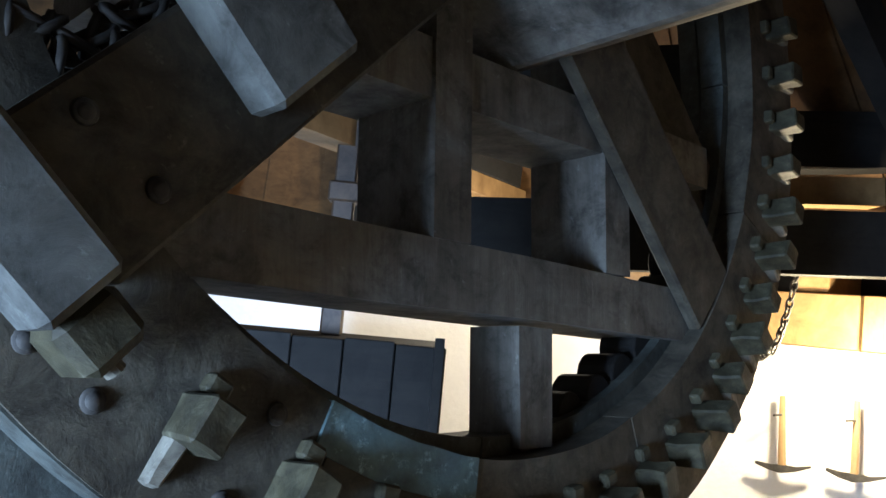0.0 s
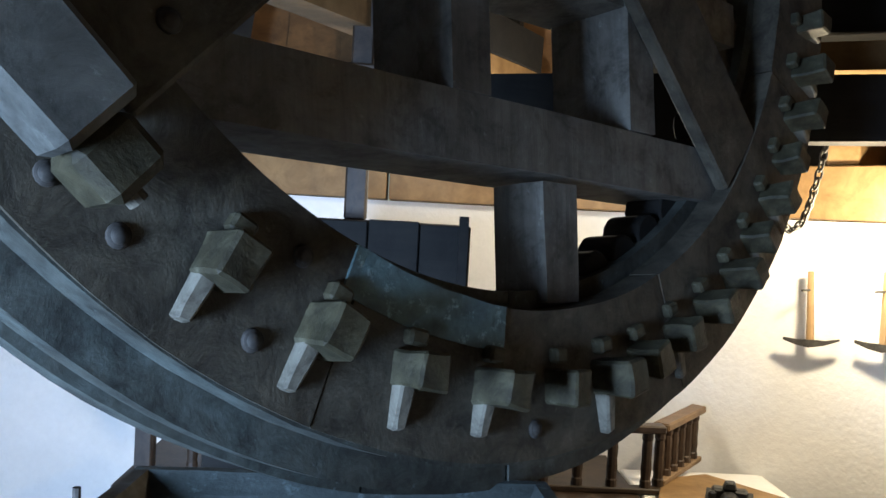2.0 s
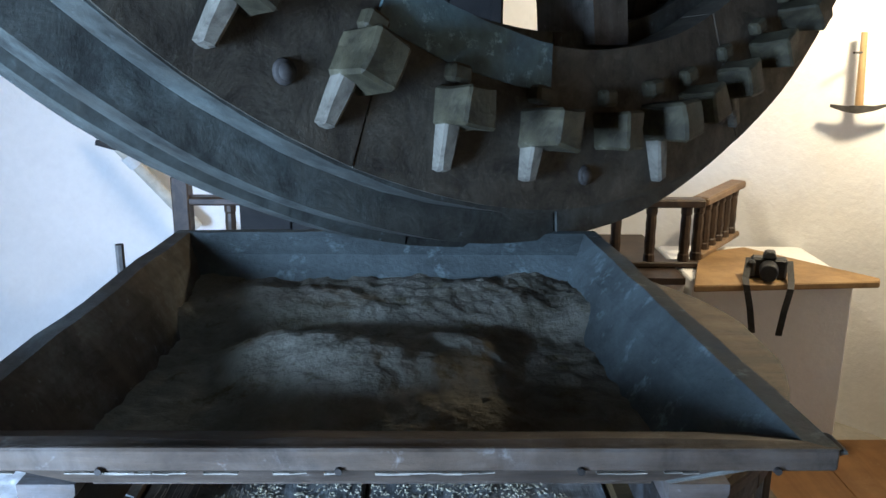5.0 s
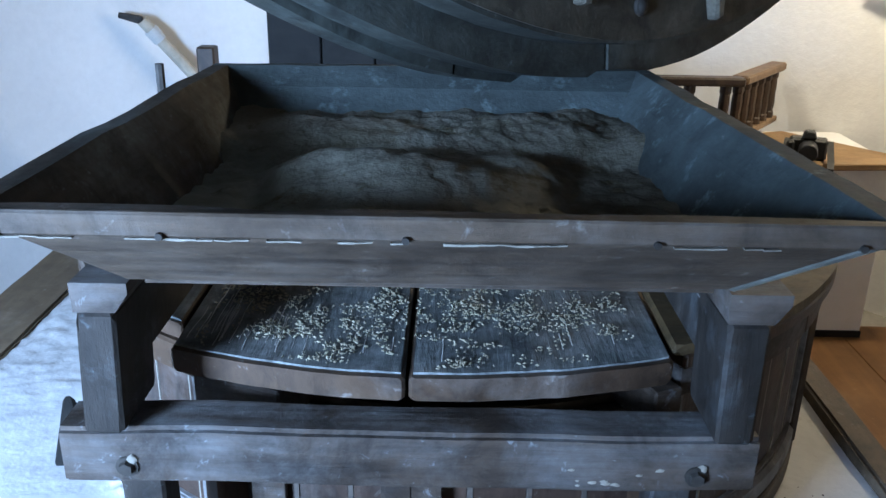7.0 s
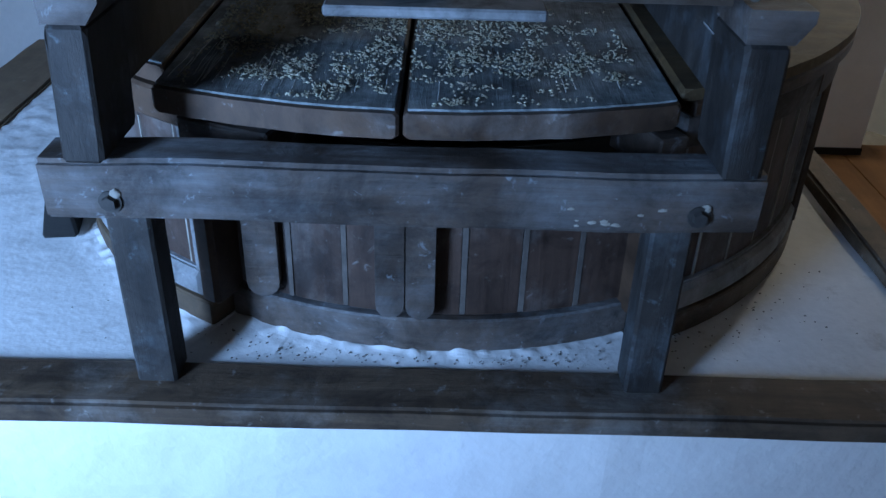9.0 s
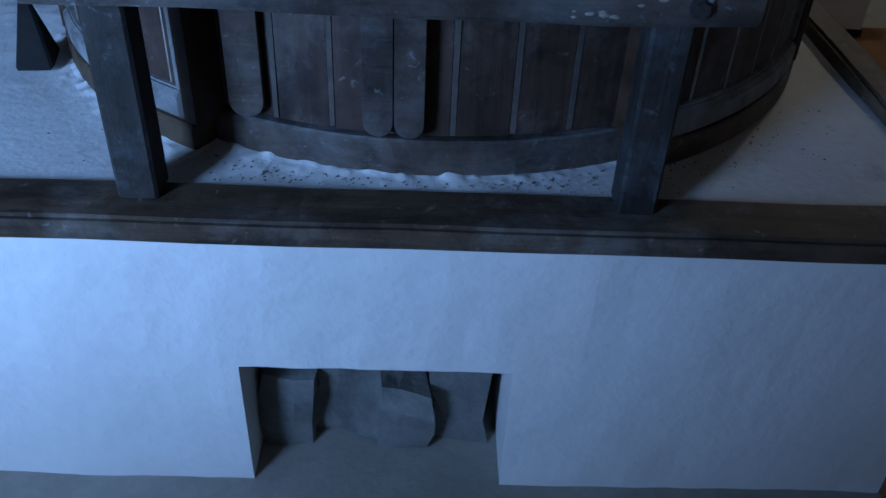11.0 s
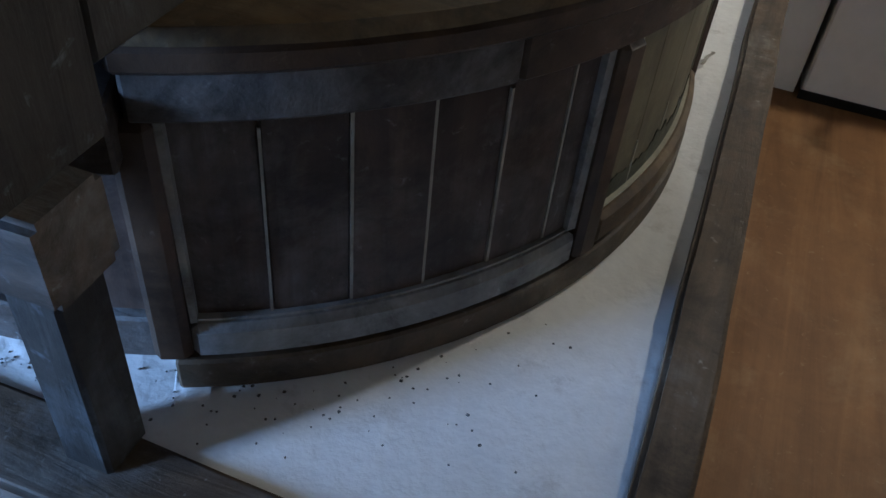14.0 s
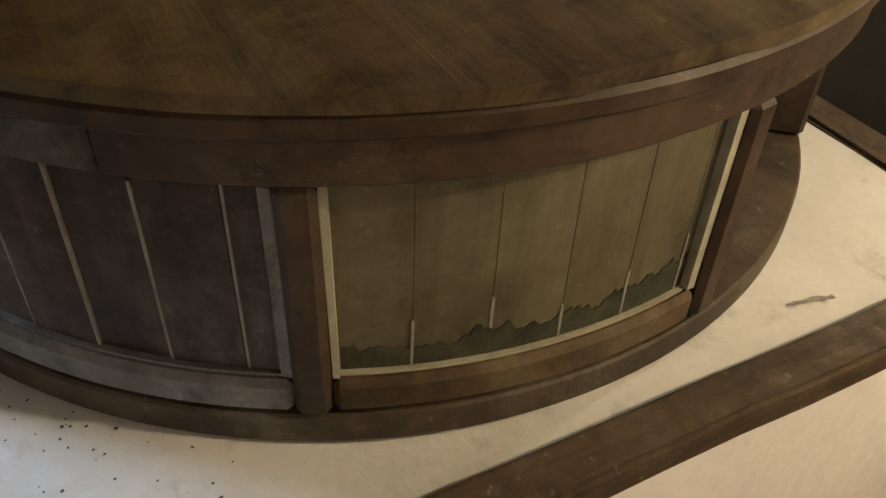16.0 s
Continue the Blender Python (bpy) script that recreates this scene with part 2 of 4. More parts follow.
def solid(name, bm, material, label, category="", group="", kind="", bevel=0.0, smooth=False):
    return tagged(new(name, finish(name, bm, material, bevel, smooth)), label, category, group, kind)


def add_box(bm, lo, hi, m=None):
    c = [(a + b) / 2 for a, b in zip(lo, hi)]
    sc = Matrix.Diagonal([abs(b - a) for a, b in zip(lo, hi)] + [1])
    mm = Matrix.Translation(c) @ sc
    bmesh.ops.create_cube(bm, size=1, matrix=(m @ mm) if m is not None else mm)
    return bm


def box(lo, hi, m=None):
    return add_box(bmesh.new(), lo, hi, m)


def add_cyl(bm, a, b, r0, r1=None, seg=12):
    a, b = Vector(a), Vector(b)
    m = Matrix.Translation((a + b) / 2) @ (b - a).to_track_quat("Z", "Y").to_matrix().to_4x4()
    bmesh.ops.create_cone(bm, cap_ends=True, segments=seg, radius1=r0, radius2=r0 if r1 is None else r1, depth=(b - a).length, matrix=m)
    return bm


def cyl(a, b, r0, r1=None, seg=12):
    return add_cyl(bmesh.new(), a, b, r0, r1, seg)


def arc(c, r0, r1, a0, a1, z0, z1, step=4.0):
    """A curved block between two radii and two angles (degrees)."""
    bm = bmesh.new()
    n = max(1, round(abs(a1 - a0) / step))
    full = abs(a1 - a0) > 359.9
    rows = []
    for k in range(n if full else n + 1):
        a = radians(a0 + (a1 - a0) * k / n)
        ca, sa = math.cos(a), math.sin(a)
        rows.append([bm.verts.new((c[0] + r * ca, c[1] + r * sa, z)) for r, z in ((r0, z0), (r1, z0), (r1, z1), (r0, z1))])
    for k in range(n):
        p, q = rows[k], rows[(k + 1) % len(rows)]
        for j in range(4):
            bm.faces.new((p[j], p[(j + 1) % 4], q[(j + 1) % 4], q[j]))
    if not full:
        bm.faces.new(rows[0])
        bm.faces.new(rows[-1][::-1])
    return bm


def hull(points):
    bm = bmesh.new()
    for p in points:
        bm.verts.new(p)
    bmesh.ops.convex_hull(bm, input=list(bm.verts))
    return bm


def roughen(bm, size, amp, seed):
    for v in bm.verts:
        v.co += noise.noise_vector(v.co * size + Vector((seed, seed * 2, 0))) * amp
    return bm


# ---- room ----
room = (CX, CY)
w0, w1 = math.degrees(WIN) - 9.5, math.degrees(WIN) + 8.3
wall = thing("wall_round", "thick round white plastered mill wall", "wall", kind="structure")
part("wall_shell", arc(room, RW, RW + 0.55, w1, w0 + 360, FLOOR, WALL_TOP, 2.5), M_PLASTER, wall)
part("wall_under_window", arc(room, RW, RW + 0.55, w0, w1, FLOOR, 0.62), M_PLASTER, wall)
part("wall_over_window", arc(room, RW, RW + 0.55, w0, w1, 1.56, WALL_TOP), M_PLASTER, wall)
win = thing("window_1", "small bare window opening with a wooden frame in the thick wall", "window", kind="structure")
fm = Matrix.Translation((CX, CY, 0)) @ Matrix.Rotation(WIN, 4, "Z")
for lo, hi in (((RW + 0.46, -0.37, 0.62), (RW + 0.51, 0.37, 0.67)), ((RW + 0.46, -0.37, 1.51), (RW + 0.51, 0.37, 1.56)),
               ((RW + 0.46, -0.37, 0.67), (RW + 0.51, -0.33, 1.51)), ((RW + 0.46, 0.33, 0.67), (RW + 0.51, 0.37, 1.51))):
    part("window_frame", box(lo, hi, fm), M_RAIL, win)
solid("ground", box((-60, -60, -0.35), (60, 60, -0.16)), M_GREYFLOOR, "bare grey ground round the mill", "ground", kind="structure")
solid("floor", arc(room, 0.01, RW + 0.05, 0, 360, -0.155, FLOOR, 5), M_GREYFLOOR, "dusty grey trodden mill floor", "floor", kind="structure")

# ring beam on the wall
curb = thing("curb_ring", "pale pine ring beam on top of the round wall", "ring beam", kind="structure")
for k in range(20):
    part("curb_block", arc(room, RW - 0.13, RW + 0.30, k * 18 + 0.15, k * 18 + 17.85, WALL_TOP + 0.004, WALL_TOP + 0.20, 3), M_TAN, curb, bevel=0.004)
for k in range(20):
    a = radians(k * 18 + 5)
    part("curb_spacer", box((RW - 0.10, -0.06, WALL_TOP + 0.204), (RW + 0.22, 0.06, WALL_TOP + 0.34), Matrix.Translation((CX, CY, 0)) @ Matrix.Rotation(a, 4, "Z")), M_TAN, curb, bevel=0.004)

# added ring: blocks sky light, its black stands for the dark gap
part("curb_backing", arc(room, RW + 0.23, RW + 0.32, 0, 360, WALL_TOP + 0.20, WALL_TOP + 0.38, 4), M_BLACK, curb, "added dark ring closing the gap behind the spacers")

# cap: boarded cone in one mesh
cap = bmesh.new()
NB = 60
for k in range(NB):
    a0, a1 = 2 * math.pi * k / NB - 0.002, 2 * math.pi * (k + 1) / NB + 0.002
    lift = 0.009 * (k % 3)
    pts = []
    for a in (a0, a1):
        for r, z in ((RW + 0.28, WALL_TOP + 0.34), (0.12, 4.3)):
            for dz in (0, 0.03):
                pts.append((CX + r * math.cos(a), CY + r * math.sin(a), z + dz + lift))
    vs = [cap.verts.new(p) for p in pts]
    for q in ((0, 4, 6, 2), (1, 3, 7, 5), (0, 2, 3, 1), (4, 5, 7, 6), (0, 1, 5, 4), (2, 6, 7, 3)):
        cap.faces.new([vs[j] for j in q])
add_cyl(cap, (CX, CY, 4.28), (CX, CY, 4.36), 0.25, 0.2, 20)
solid("ceiling", cap, M_ROOF, "conical cap of brown roof boards seen from inside", "ceiling", kind="structure")


def beam(a, b, w, h, material, label, name="cap_beam"):
    a, b = Vector(a), Vector(b)
    q = (b - a).to_track_quat("X", "Z").to_matrix().to_4x4()
    bm = bmesh.new()
    L = (b - a).length
    n = 8
    for k in range(n):
        add_box(bm, (L * k / n, -w / 2, -h / 2), (L * (k + 1) / n, w / 2, h / 2))
    bmesh.ops.remove_doubles(bm, verts=list(bm.verts), dist=0.0005)
    inner = [f_ for f_ in bm.faces if abs(f_.normal.x) > 0.9 and 0.01 < f_.calc_center_median().x < L - 0.01]
    bmesh.ops.delete(bm, geom=inner, context="FACES_ONLY")
    bm.transform(Matrix.Translation(a) @ q)
    return solid(name, roughen(bm, 2.5, 0.008, L), material, label, "beam")


beam((0.36, 0.66, 1.875), (2.06, 0.70, 1.985), 0.16, 0.20, M_BLACK, "near-black tie beam under the mill cap, coloured as if unlit")
beam((0.95, 0.95, 2.278), (1.95, 0.95, 2.36), 0.18, 0.19, M_BLACK, "near-black cross beam in the mill cap, coloured as if unlit")
beam((-0.38, 0.0, 2.255), (0.66, 1.704, 2.255), 0.15, 0.15, M_BLACK, "near-black beam running back to the ring beam, coloured as if unlit")
beam((-0.36, 0.03, 2.137), (0.71, 1.788, 2.137), 0.13, 0.08, M_TAN, "pale pine beam under the black one", "cap_board")
beam((1.02, 0.88, 2.105), (1.78, 0.80, 2.15), 0.12, 0.09, M_TAN, "short pale pine beam in the mill cap", "cap_board")
beam((-0.1, 1.50, 2.50), (1.42, 0.78, 2.52), 0.16, 0.16, M_BLACK, "near-black upper beam in the mill cap, coloured as if unlit")
beam((0.9, 1.72, 1.985), (2.15, 0.75, 1.985), 0.09, 0.05, M_TAN, "pale pine board on the ring beam", "cap_board")
for k, a in enumerate((60, 76, 92, 108, 124, 30, 12)):
    ca, sa = math.cos(radians(a)), math.sin(radians(a))
    beam((CX + (RW + 0.12) * ca, CY + (RW + 0.12) * sa, WALL_TOP + 0.36), (CX + 0.5 * ca, CY + 0.5 * sa, 3.66), 0.09, 0.12, M_BLACK,
         "dark rafter under the roof boards", "rafter")

# ---- plinth under the stones ----
PX0, PX1, PY0, PY1, PZ = -0.95, 0.93, -1.035, 0.405, 0.46
plinth = thing("plinth", "white plastered masonry plinth with a square hole in its front", "plinth")
HX0, HX1, HZ = -0.118, 0.285, 0.180
fy = PY0 + 0.038
part("plinth_body", box((PX0 + 0.03, fy + 0.30, FLOOR), (PX1 - 0.010, PY1 - 0.025, PZ - 0.018)), M_PLASTER, plinth)


def slab_wall(x0, x1, z0, z1):
    bm = bmesh.new()
    bmesh.ops.create_grid(bm, x_segments=max(2, int((x1 - x0) / 0.025)), y_segments=max(2, int((z1 - z0) / 0.025)), size=0.5)
    bm.transform(Matrix.Translation(((x0 + x1) / 2, fy, (z0 + z1) / 2)) @ Matrix.Rotation(radians(90), 4, "X") @ Matrix.Diagonal((x1 - x0, z1 - z0, 1, 1)))
    r = bmesh.ops.extrude_face_region(bm, geom=list(bm.faces))
    for v in r["geom"]:
        if isinstance(v, bmesh.types.BMVert):
            v.co.y += 0.30
    for v in bm.verts:
        if v.co.y < fy + 0.1:
            v.co.y += 0.005 * noise.noise(v.co * 5) + 0.0025 * noise.noise(v.co * 17)
    return bm


part("plinth_front", slab_wall(PX0 + 0.03, HX0, FLOOR, 0.432), M_PLASTER, plinth)
part("plinth_front", slab_wall(HX1, PX1 - 0.010, FLOOR, 0.432), M_PLASTER, plinth)
part("plinth_front", slab_wall(HX0, HX1, HZ, 0.432), M_PLASTER, plinth)
hole = thing("rubble_stones", "grey broken stones and wood lying in the plinth hole", "stones")
rng = random.Random(4)
for k, (x, w, h, d) in enumerate(((-0.065, 0.085, 0.17, 0.07), (0.030, 0.105, 0.21, 0.10), (0.125, 0.085, 0.15, 0.06), (0.215, 0.10, 0.19, 0.09))):
    bm = box((x - w / 2, fy + d, FLOOR - 0.002), (x + w / 2, fy + 0.29, FLOOR + h))
    bmesh.ops.subdivide_edges(bm, edges=list(bm.edges), cuts=2, use_grid_fill=True)
    part("stone", roughen(bm, 9, 0.022, k), M_STONE, hole)

top = bmesh.new()
bmesh.ops.create_grid(top, x_segments=130, y_segments=100, size=0.5)
top.transform(Matrix.Translation(((PX0 + PX1) / 2, (PY0 + PY1) / 2, PZ)) @ Matrix.Diagonal((PX1 - PX0 - 0.10, PY1 - PY0 - 0.11, 1, 1)))
for v in top.verts:
    left = max(0.0, min(1.0, (0.1 - v.co.x) * 1.3))
    v.co.z += -0.004 + 0.004 * noise.noise(v.co * 4) + 0.009 * left * abs(noise.noise(v.co * 34) + 0.6 * noise.noise(v.co * 75)) * max(0.15, min(1.0, (v.co.y + 0.75) * 2.2))
r = bmesh.ops.extrude_face_region(top, geom=list(top.faces))
for v in r["geom"]:
    if isinstance(v, bmesh.types.BMVert):
        v.co.z = PZ - 0.04
part("plinth_top", top, M_SLAB, plinth, "flour-dusted white plaster slab", smooth=True)


def edge_beam(lo, hi, axis, seed):
    bm = bmesh.new()
    i = "xyz".index(axis)
    n = 14
    for k in range(n):
        a, b = list(lo), list(hi)
        a[i], b[i] = lo[i] + (hi[i] - lo[i]) * k / n, lo[i] + (hi[i] - lo[i]) * (k + 1) / n
        add_box(bm, a, b)
    bmesh.ops.remove_doubles(bm, verts=list(bm.verts), dist=0.0005)
    inner = [f_ for f_ in bm.faces if abs(f_.normal[i]) > 0.9 and lo[i] + 0.01 < f_.calc_center_median()[i] < hi[i] - 0.01]
    bmesh.ops.delete(bm, geom=inner, context="FACES_ONLY")
    long_edges = [e for e in bm.edges if abs((e.verts[0].co - e.verts[1].co).normalized()[i]) > 0.9]
    bmesh.ops.bevel(bm, geom=long_edges, offset=0.006, segments=2, affect="EDGES")
    return roughen(bm, 6, 0.004, seed)


part("edge_beam", edge_beam((PX0, PY0, 0.425), (PX1, PY0 + 0.092, PZ + 0.004), "x", 1), M_EDGE, plinth, "dark worn wooden edge beam")
side_beam = edge_beam((PX1 - 0.060, PY0 + 0.094, PZ - 0.022), (PX1 - 0.003, PY1, PZ + 0.005), "y", 2)
for v in side_beam.verts:
    if v.co.z > PZ - 0.008:
        v.co.z += 0.020 * min(1.0, (v.co.y - PY0 - 0.09) / 0.35)
part("edge_beam", side_beam, M_EDGEY, plinth, "brown worn wooden edge beam")
part("edge_beam", edge_beam((PX0, PY0 + 0.094, 0.424), (PX0 + 0.160, PY1, PZ + 0.006), "y", 3), M_TANEDGE, plinth, "broad light brown edge board")
part("edge_beam", edge_beam((PX0 + 0.07, PY1 - 0.07, 0.424), (PX1 - 0.07, PY1, PZ + 0.003), "x", 4), M_EDGE, plinth, "brown worn wooden edge beam")

# ---- millstone drum ----
DC = (0.155, -0.28)
A = lambda deg: deg - 90.0   # angle round the drum, 0 at its front, to the right
drum = thing("millstone_casing", "round brown wooden millstone casing with flour-dusted staves", "millstone casing")
posts = [25.5, 64.5, 102.0, 140.5, 178.5, 216.5, 254.5, 292.5, 330.5]
part("base_ring", arc(DC, 0.30, 0.668, A(25.5), A(330.5), PZ, PZ + 0.040, 3), M_DRUM, drum, "brown wooden base ring", bevel=0.003)
part("base_ring", arc(DC, 0.30, 0.628, A(-29.3), A(25.3), PZ, PZ + 0.055, 3), M_FRAME, drum, "floury wooden base ring", bevel=0.003)
part("top_ring", arc(DC, 0.58, 0.672, A(52.0), A(330.5), 0.768, 0.814, 3), M_FRIEZE, drum, "brown ring under the lid", bevel=0.004)
part("top_ring", arc(DC, 0.58, 0.672, A(25.5), A(51.98), 0.768, 0.814, 1.5), M_RINGF, drum, "floury grey ring under the lid", bevel=0.004)
part("inner_wall", arc(DC, 0.56, 0.60, A(25.5), A(330.5), PZ + 0.0830, 0.768, 4), M_DRUM, drum)
for a in posts:
    part("post", arc(DC, 0.58, 0.670, A(a - 1.5), A(a + 1.5), PZ + 0.0402, 0.7675, 1.4), M_POST, drum, "dark reddish upright post", bevel=0.007)
for p0, p1 in zip(posts[:-1], posts[1:]):
    pale = p0 == 64.5
    if 100 < p0 < 220:
        continue
    part("ledge", arc(DC, 0.60, 0.666, A(p0 + 1.55), A(p1 - 1.55), PZ + 0.0405, PZ + 0.0830, 3), M_LIDP if pale else M_LEDGE, drum, "ledge under the staves", bevel=0.007)
    s0 = p0 + 1.6
    k = 0
    while s0 < p1 - 1.7:
        s1 = min(s0 + 6.45, p1 - 1.6)
        part("stave", arc(DC, 0.60, 0.650 + (0.0 if pale else 0.0015) * ((k * 7) % 3 - 1), A(s0 + 0.01), A(s1 - 0.01), PZ + 0.0840, 0.767, 1.8), M_STAVE2 if pale else M_STAVE, drum, bevel=0.0006 if pale else 0.0025)
        if k:
            top = PZ + 0.13 + 0.015 * (k % 3) if pale else (0.764, 0.750, 0.758)[k % 3]
            part("flour_seam", roughen(arc(DC, 0.60, 0.6512, A(s0 - 0.11), A(s0 + 0.13), PZ + 0.0845, top, 0.12), 55, 0.0016, k + p0), M_SEAM, drum, "flour caked in a joint")
        s0 = s1
        k += 1
    for a0, a1 in ((p0 + 1.55, p0 + 2.1), (p1 - 2.5, p1 - 1.55)):
        part("flour_edge", roughen(arc(DC, 0.60, 0.660, A(a0), A(a1), PZ + 0.0845, 0.762, 0.3), 45, 0.003, a0), M_PALE if pale else M_LEDGE, drum, "floury strip beside a post")
    part("flour_line", arc(DC, 0.645, 0.656, A(p0 + 1.6), A(p1 - 1.6), PZ + 0.0835, PZ + 0.0865, 1.0), M_PALE if pale else M_LEDGE, drum, "flour lying on the ledge")
    if pale:
        band = arc(DC, 0.62, 0.6511, A(p0 + 2.3), A(p1 - 2.7), PZ + 0.0875, PZ + 0.1070, 0.25)
        for v in band.verts:
            if v.co.z > PZ + 0.10:
                v.co.z += 0.010 + 0.018 * noise.noise(v.co * 18) + 0.012 * noise.noise(v.co * 70) + 0.008 * noise.noise(v.co * 190)
        part("damp_band", band, M_DAMP, drum, "dark green mouldy band at the foot of the staves")

# front part of the casing, set a little back, with its own floury lid
part("front_panel", arc(DC, 0.56, 0.600, A(-29), A(25), PZ + 0.056, 0.745, 3), M_DRUM, drum)
for k in range(7):
    s0 = -27.5 + 7.5 * k
    part("stave", arc(DC, 0.601, 0.618, A(s0 + 0.25), A(s0 + 7.25), PZ + 0.057, 0.735, 2), M_STAVE, drum, bevel=0.002)
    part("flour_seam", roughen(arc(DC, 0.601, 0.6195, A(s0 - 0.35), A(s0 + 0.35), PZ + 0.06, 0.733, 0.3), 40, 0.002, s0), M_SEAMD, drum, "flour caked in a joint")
part("front_jamb", arc(DC, 0.58, 0.690, A(-29), A(-18), 0.735, 0.796, 2), M_FRAME, drum, bevel=0.003)
part("front_jamb", arc(DC, 0.58, 0.690, A(21.5), A(25), 0.735, 0.796, 2), M_FRAME, drum, bevel=0.003)
for cxp, cw in ((-0.094, 0.023), (0.084, 0.0195), (0.1245, 0.0195)):
    yy = DC[1] - math.sqrt(0.618 ** 2 - (cxp - DC[0]) ** 2)
    outline = [(cxp - cw, 0.745), (cxp + cw, 0.745)] + [(cxp + cw * math.cos(radians(q)), 0.546 + cw * math.sin(radians(q))) for q in range(0, -181, -20)]
    part("cleat", hull([(x, y, z) for x, z in outline for y in (yy - 0.026, yy + 0.02)]), M_FRAME, drum, "rounded dark wooden cleat", bevel=0.003)

LZ0, LZ1 = 0.823, 0.848


def lid_board(x0, x1, z0=LZ0, z1=LZ1, R=0.733, C=DC):
    """A lid board cut to the round of the drum, across x0..x1."""
    bm = bmesh.new()
    n = 40
    lo_, up_ = [], []
    q0, q1 = [math.asin(max(-1.0, min(1.0, (x - C[0]) / R))) for x in (x0, x1)]
    for k in range(n + 1):
        q = q0 + (q1 - q0) * k / n
        x, d = C[0] + R * math.sin(q), max(0.004, R * math.cos(q))
        wob = 0.0025 * noise.noise(Vector((x * 30, R * 9, 0.5)))
        lo_.append((x, C[1] - d - wob))
        up_.append((x, C[1] + d))
    ring = lo_ + up_[::-1]
    a = [bm.verts.new((x, y, z0)) for x, y in ring]
    b = [bm.verts.new((x, y, z1)) for x, y in ring]
    m_ = len(ring)
    bm.faces.new(a[::-1])
    bm.faces.new(b)
    for k in range(m_):
        bm.faces.new((a[k], a[(k + 1) % m_], b[(k + 1) % m_], b[k]))
    return bm


for x0, x1 in ((-0.505, -0.386), (-0.384, -0.196)):
    part("lid_board", lid_board(x0, x1, LZ0, LZ1 - 0.003, 0.672), M_FRIEZE, drum, "floury brown lid board", bevel=0.005)
    part("flour_film", lid_board(x0 + 0.004, x1 - 0.004, LZ1 - 0.0028, LZ1, 0.666), M_LIDF, drum, "dark floury upper face")
FC = (0.128, -0.129)   # flatter curve of the front boards
for x0, x1 in ((-0.192, 0.099), (0.1035, 0.4235)):
    part("lid_board", lid_board(x0, x1, LZ0 - 0.008, LZ1 - 0.003, 0.852, FC), M_FRIEZE, drum, "dark lid board under scattered grain", bevel=0.006)
    part("flour_film", lid_board(x0 + 0.005, x1 - 0.005, LZ1 - 0.0028, LZ1, 0.843, FC), M_LIDF, drum, "dark floury upper face")
part("lid_board", lid_board(0.426, 0.832, 0.839, 0.854, 0.684), M_LID, drum, "broad brown lid board", bevel=0.005)
part("lid_rim", arc(DC, 0.60, 0.684, A(25.2), A(154.8), 0.8145, 0.8385, 2), M_POST, drum, "dark red-brown rim under the lid", bevel=0.005)

# grain and flour on the lid's front
gb = []
gf = []
rng = random.Random(7)
count = 0
while count < 5200:
    x, y = rng.uniform(-0.17, 0.39), rng.uniform(-0.965, -0.56)
    if (x - FC[0]) ** 2 + (y - FC[1]) ** 2 > 0.835 ** 2 or abs(x - 0.101) < 0.006:
        continue
    clump = noise.noise(Vector((x * 34, y * 26, 1.7)))
    dens = 1.1 * clump + 0.7 * noise.noise(Vector((x * 9, y * 7, 0.3))) + 0.22 - abs(x - 0.13) * 0.7 + (0.25 if y > -0.87 else -0.12)
    if rng.random() > dens:
        continue
    s_ = rng.uniform(0.0009, 0.0020)
    an = rng.uniform(0, 3.14)
    ca, sa = math.cos(an) * s_ * 1.7, math.sin(an) * s_ * 1.7
    px, py = -math.sin(an) * s_ * 0.8, math.cos(an) * s_ * 0.8
    z = LZ1 + s_ * 0.7 + (0.002 * rng.random() if clump > 0.25 else 0.0)
    o = len(gb)
    gb += [(x - ca, y - sa, z), (x + ca, y + sa, z), (x + px, y + py, z), (x - px, y - py, z), (x, y, z + s_ * 0.9), (x, y, z - s_ * 0.8)]
    gf += [(o, o + 3, o + 4), (o + 3, o + 1, o + 4), (o + 1, o + 2, o + 4), (o + 2, o, o + 4), (o, o + 5, o + 3), (o + 3, o + 5, o + 1), (o + 1, o + 5, o + 2), (o + 2, o + 5, o)]
    count += 1
me = bpy.data.meshes.new("scattered_grain")
me.from_pydata(gb, [], gf)
me.materials.append(M_GRAIN)
tagged(new("scattered_grain", me), "pale grains scattered over the floury casing lid", "grain", kind="stuff")

# flour streaks brushed along the lid boards
def streak_mesh(x, y0, y1, w, seed):
    bm = bmesh.new()
    n = max(3, int((y1 - y0) / 0.012))
    rows = []
    for k in range(n + 1):
        y = y0 + (y1 - y0) * k / n
        xx = x + 0.004 * noise.noise(Vector((y * 14, seed, 0)))
        ww = w * (0.45 + 0.9 * abs(noise.noise(Vector((y * 70, seed * 3, 1)))))
        rows.append([bm.verts.new((xx - ww, y, LZ1 + 0.0002)), bm.verts.new((xx, y, LZ1 + 0.0004 + ww * 0.5)), bm.verts.new((xx + ww, y, LZ1 + 0.0002))])
    for p, q in zip(rows[:-1], rows[1:]):
        for j in (0, 1):
            bm.faces.new((p[j], p[j + 1], q[j + 1], q[j]))
        bm.faces.new((p[2], p[0], q[0], q[2]))
    bm.faces.new(rows[0])
    bm.faces.new(rows[-1][::-1])
    return bm


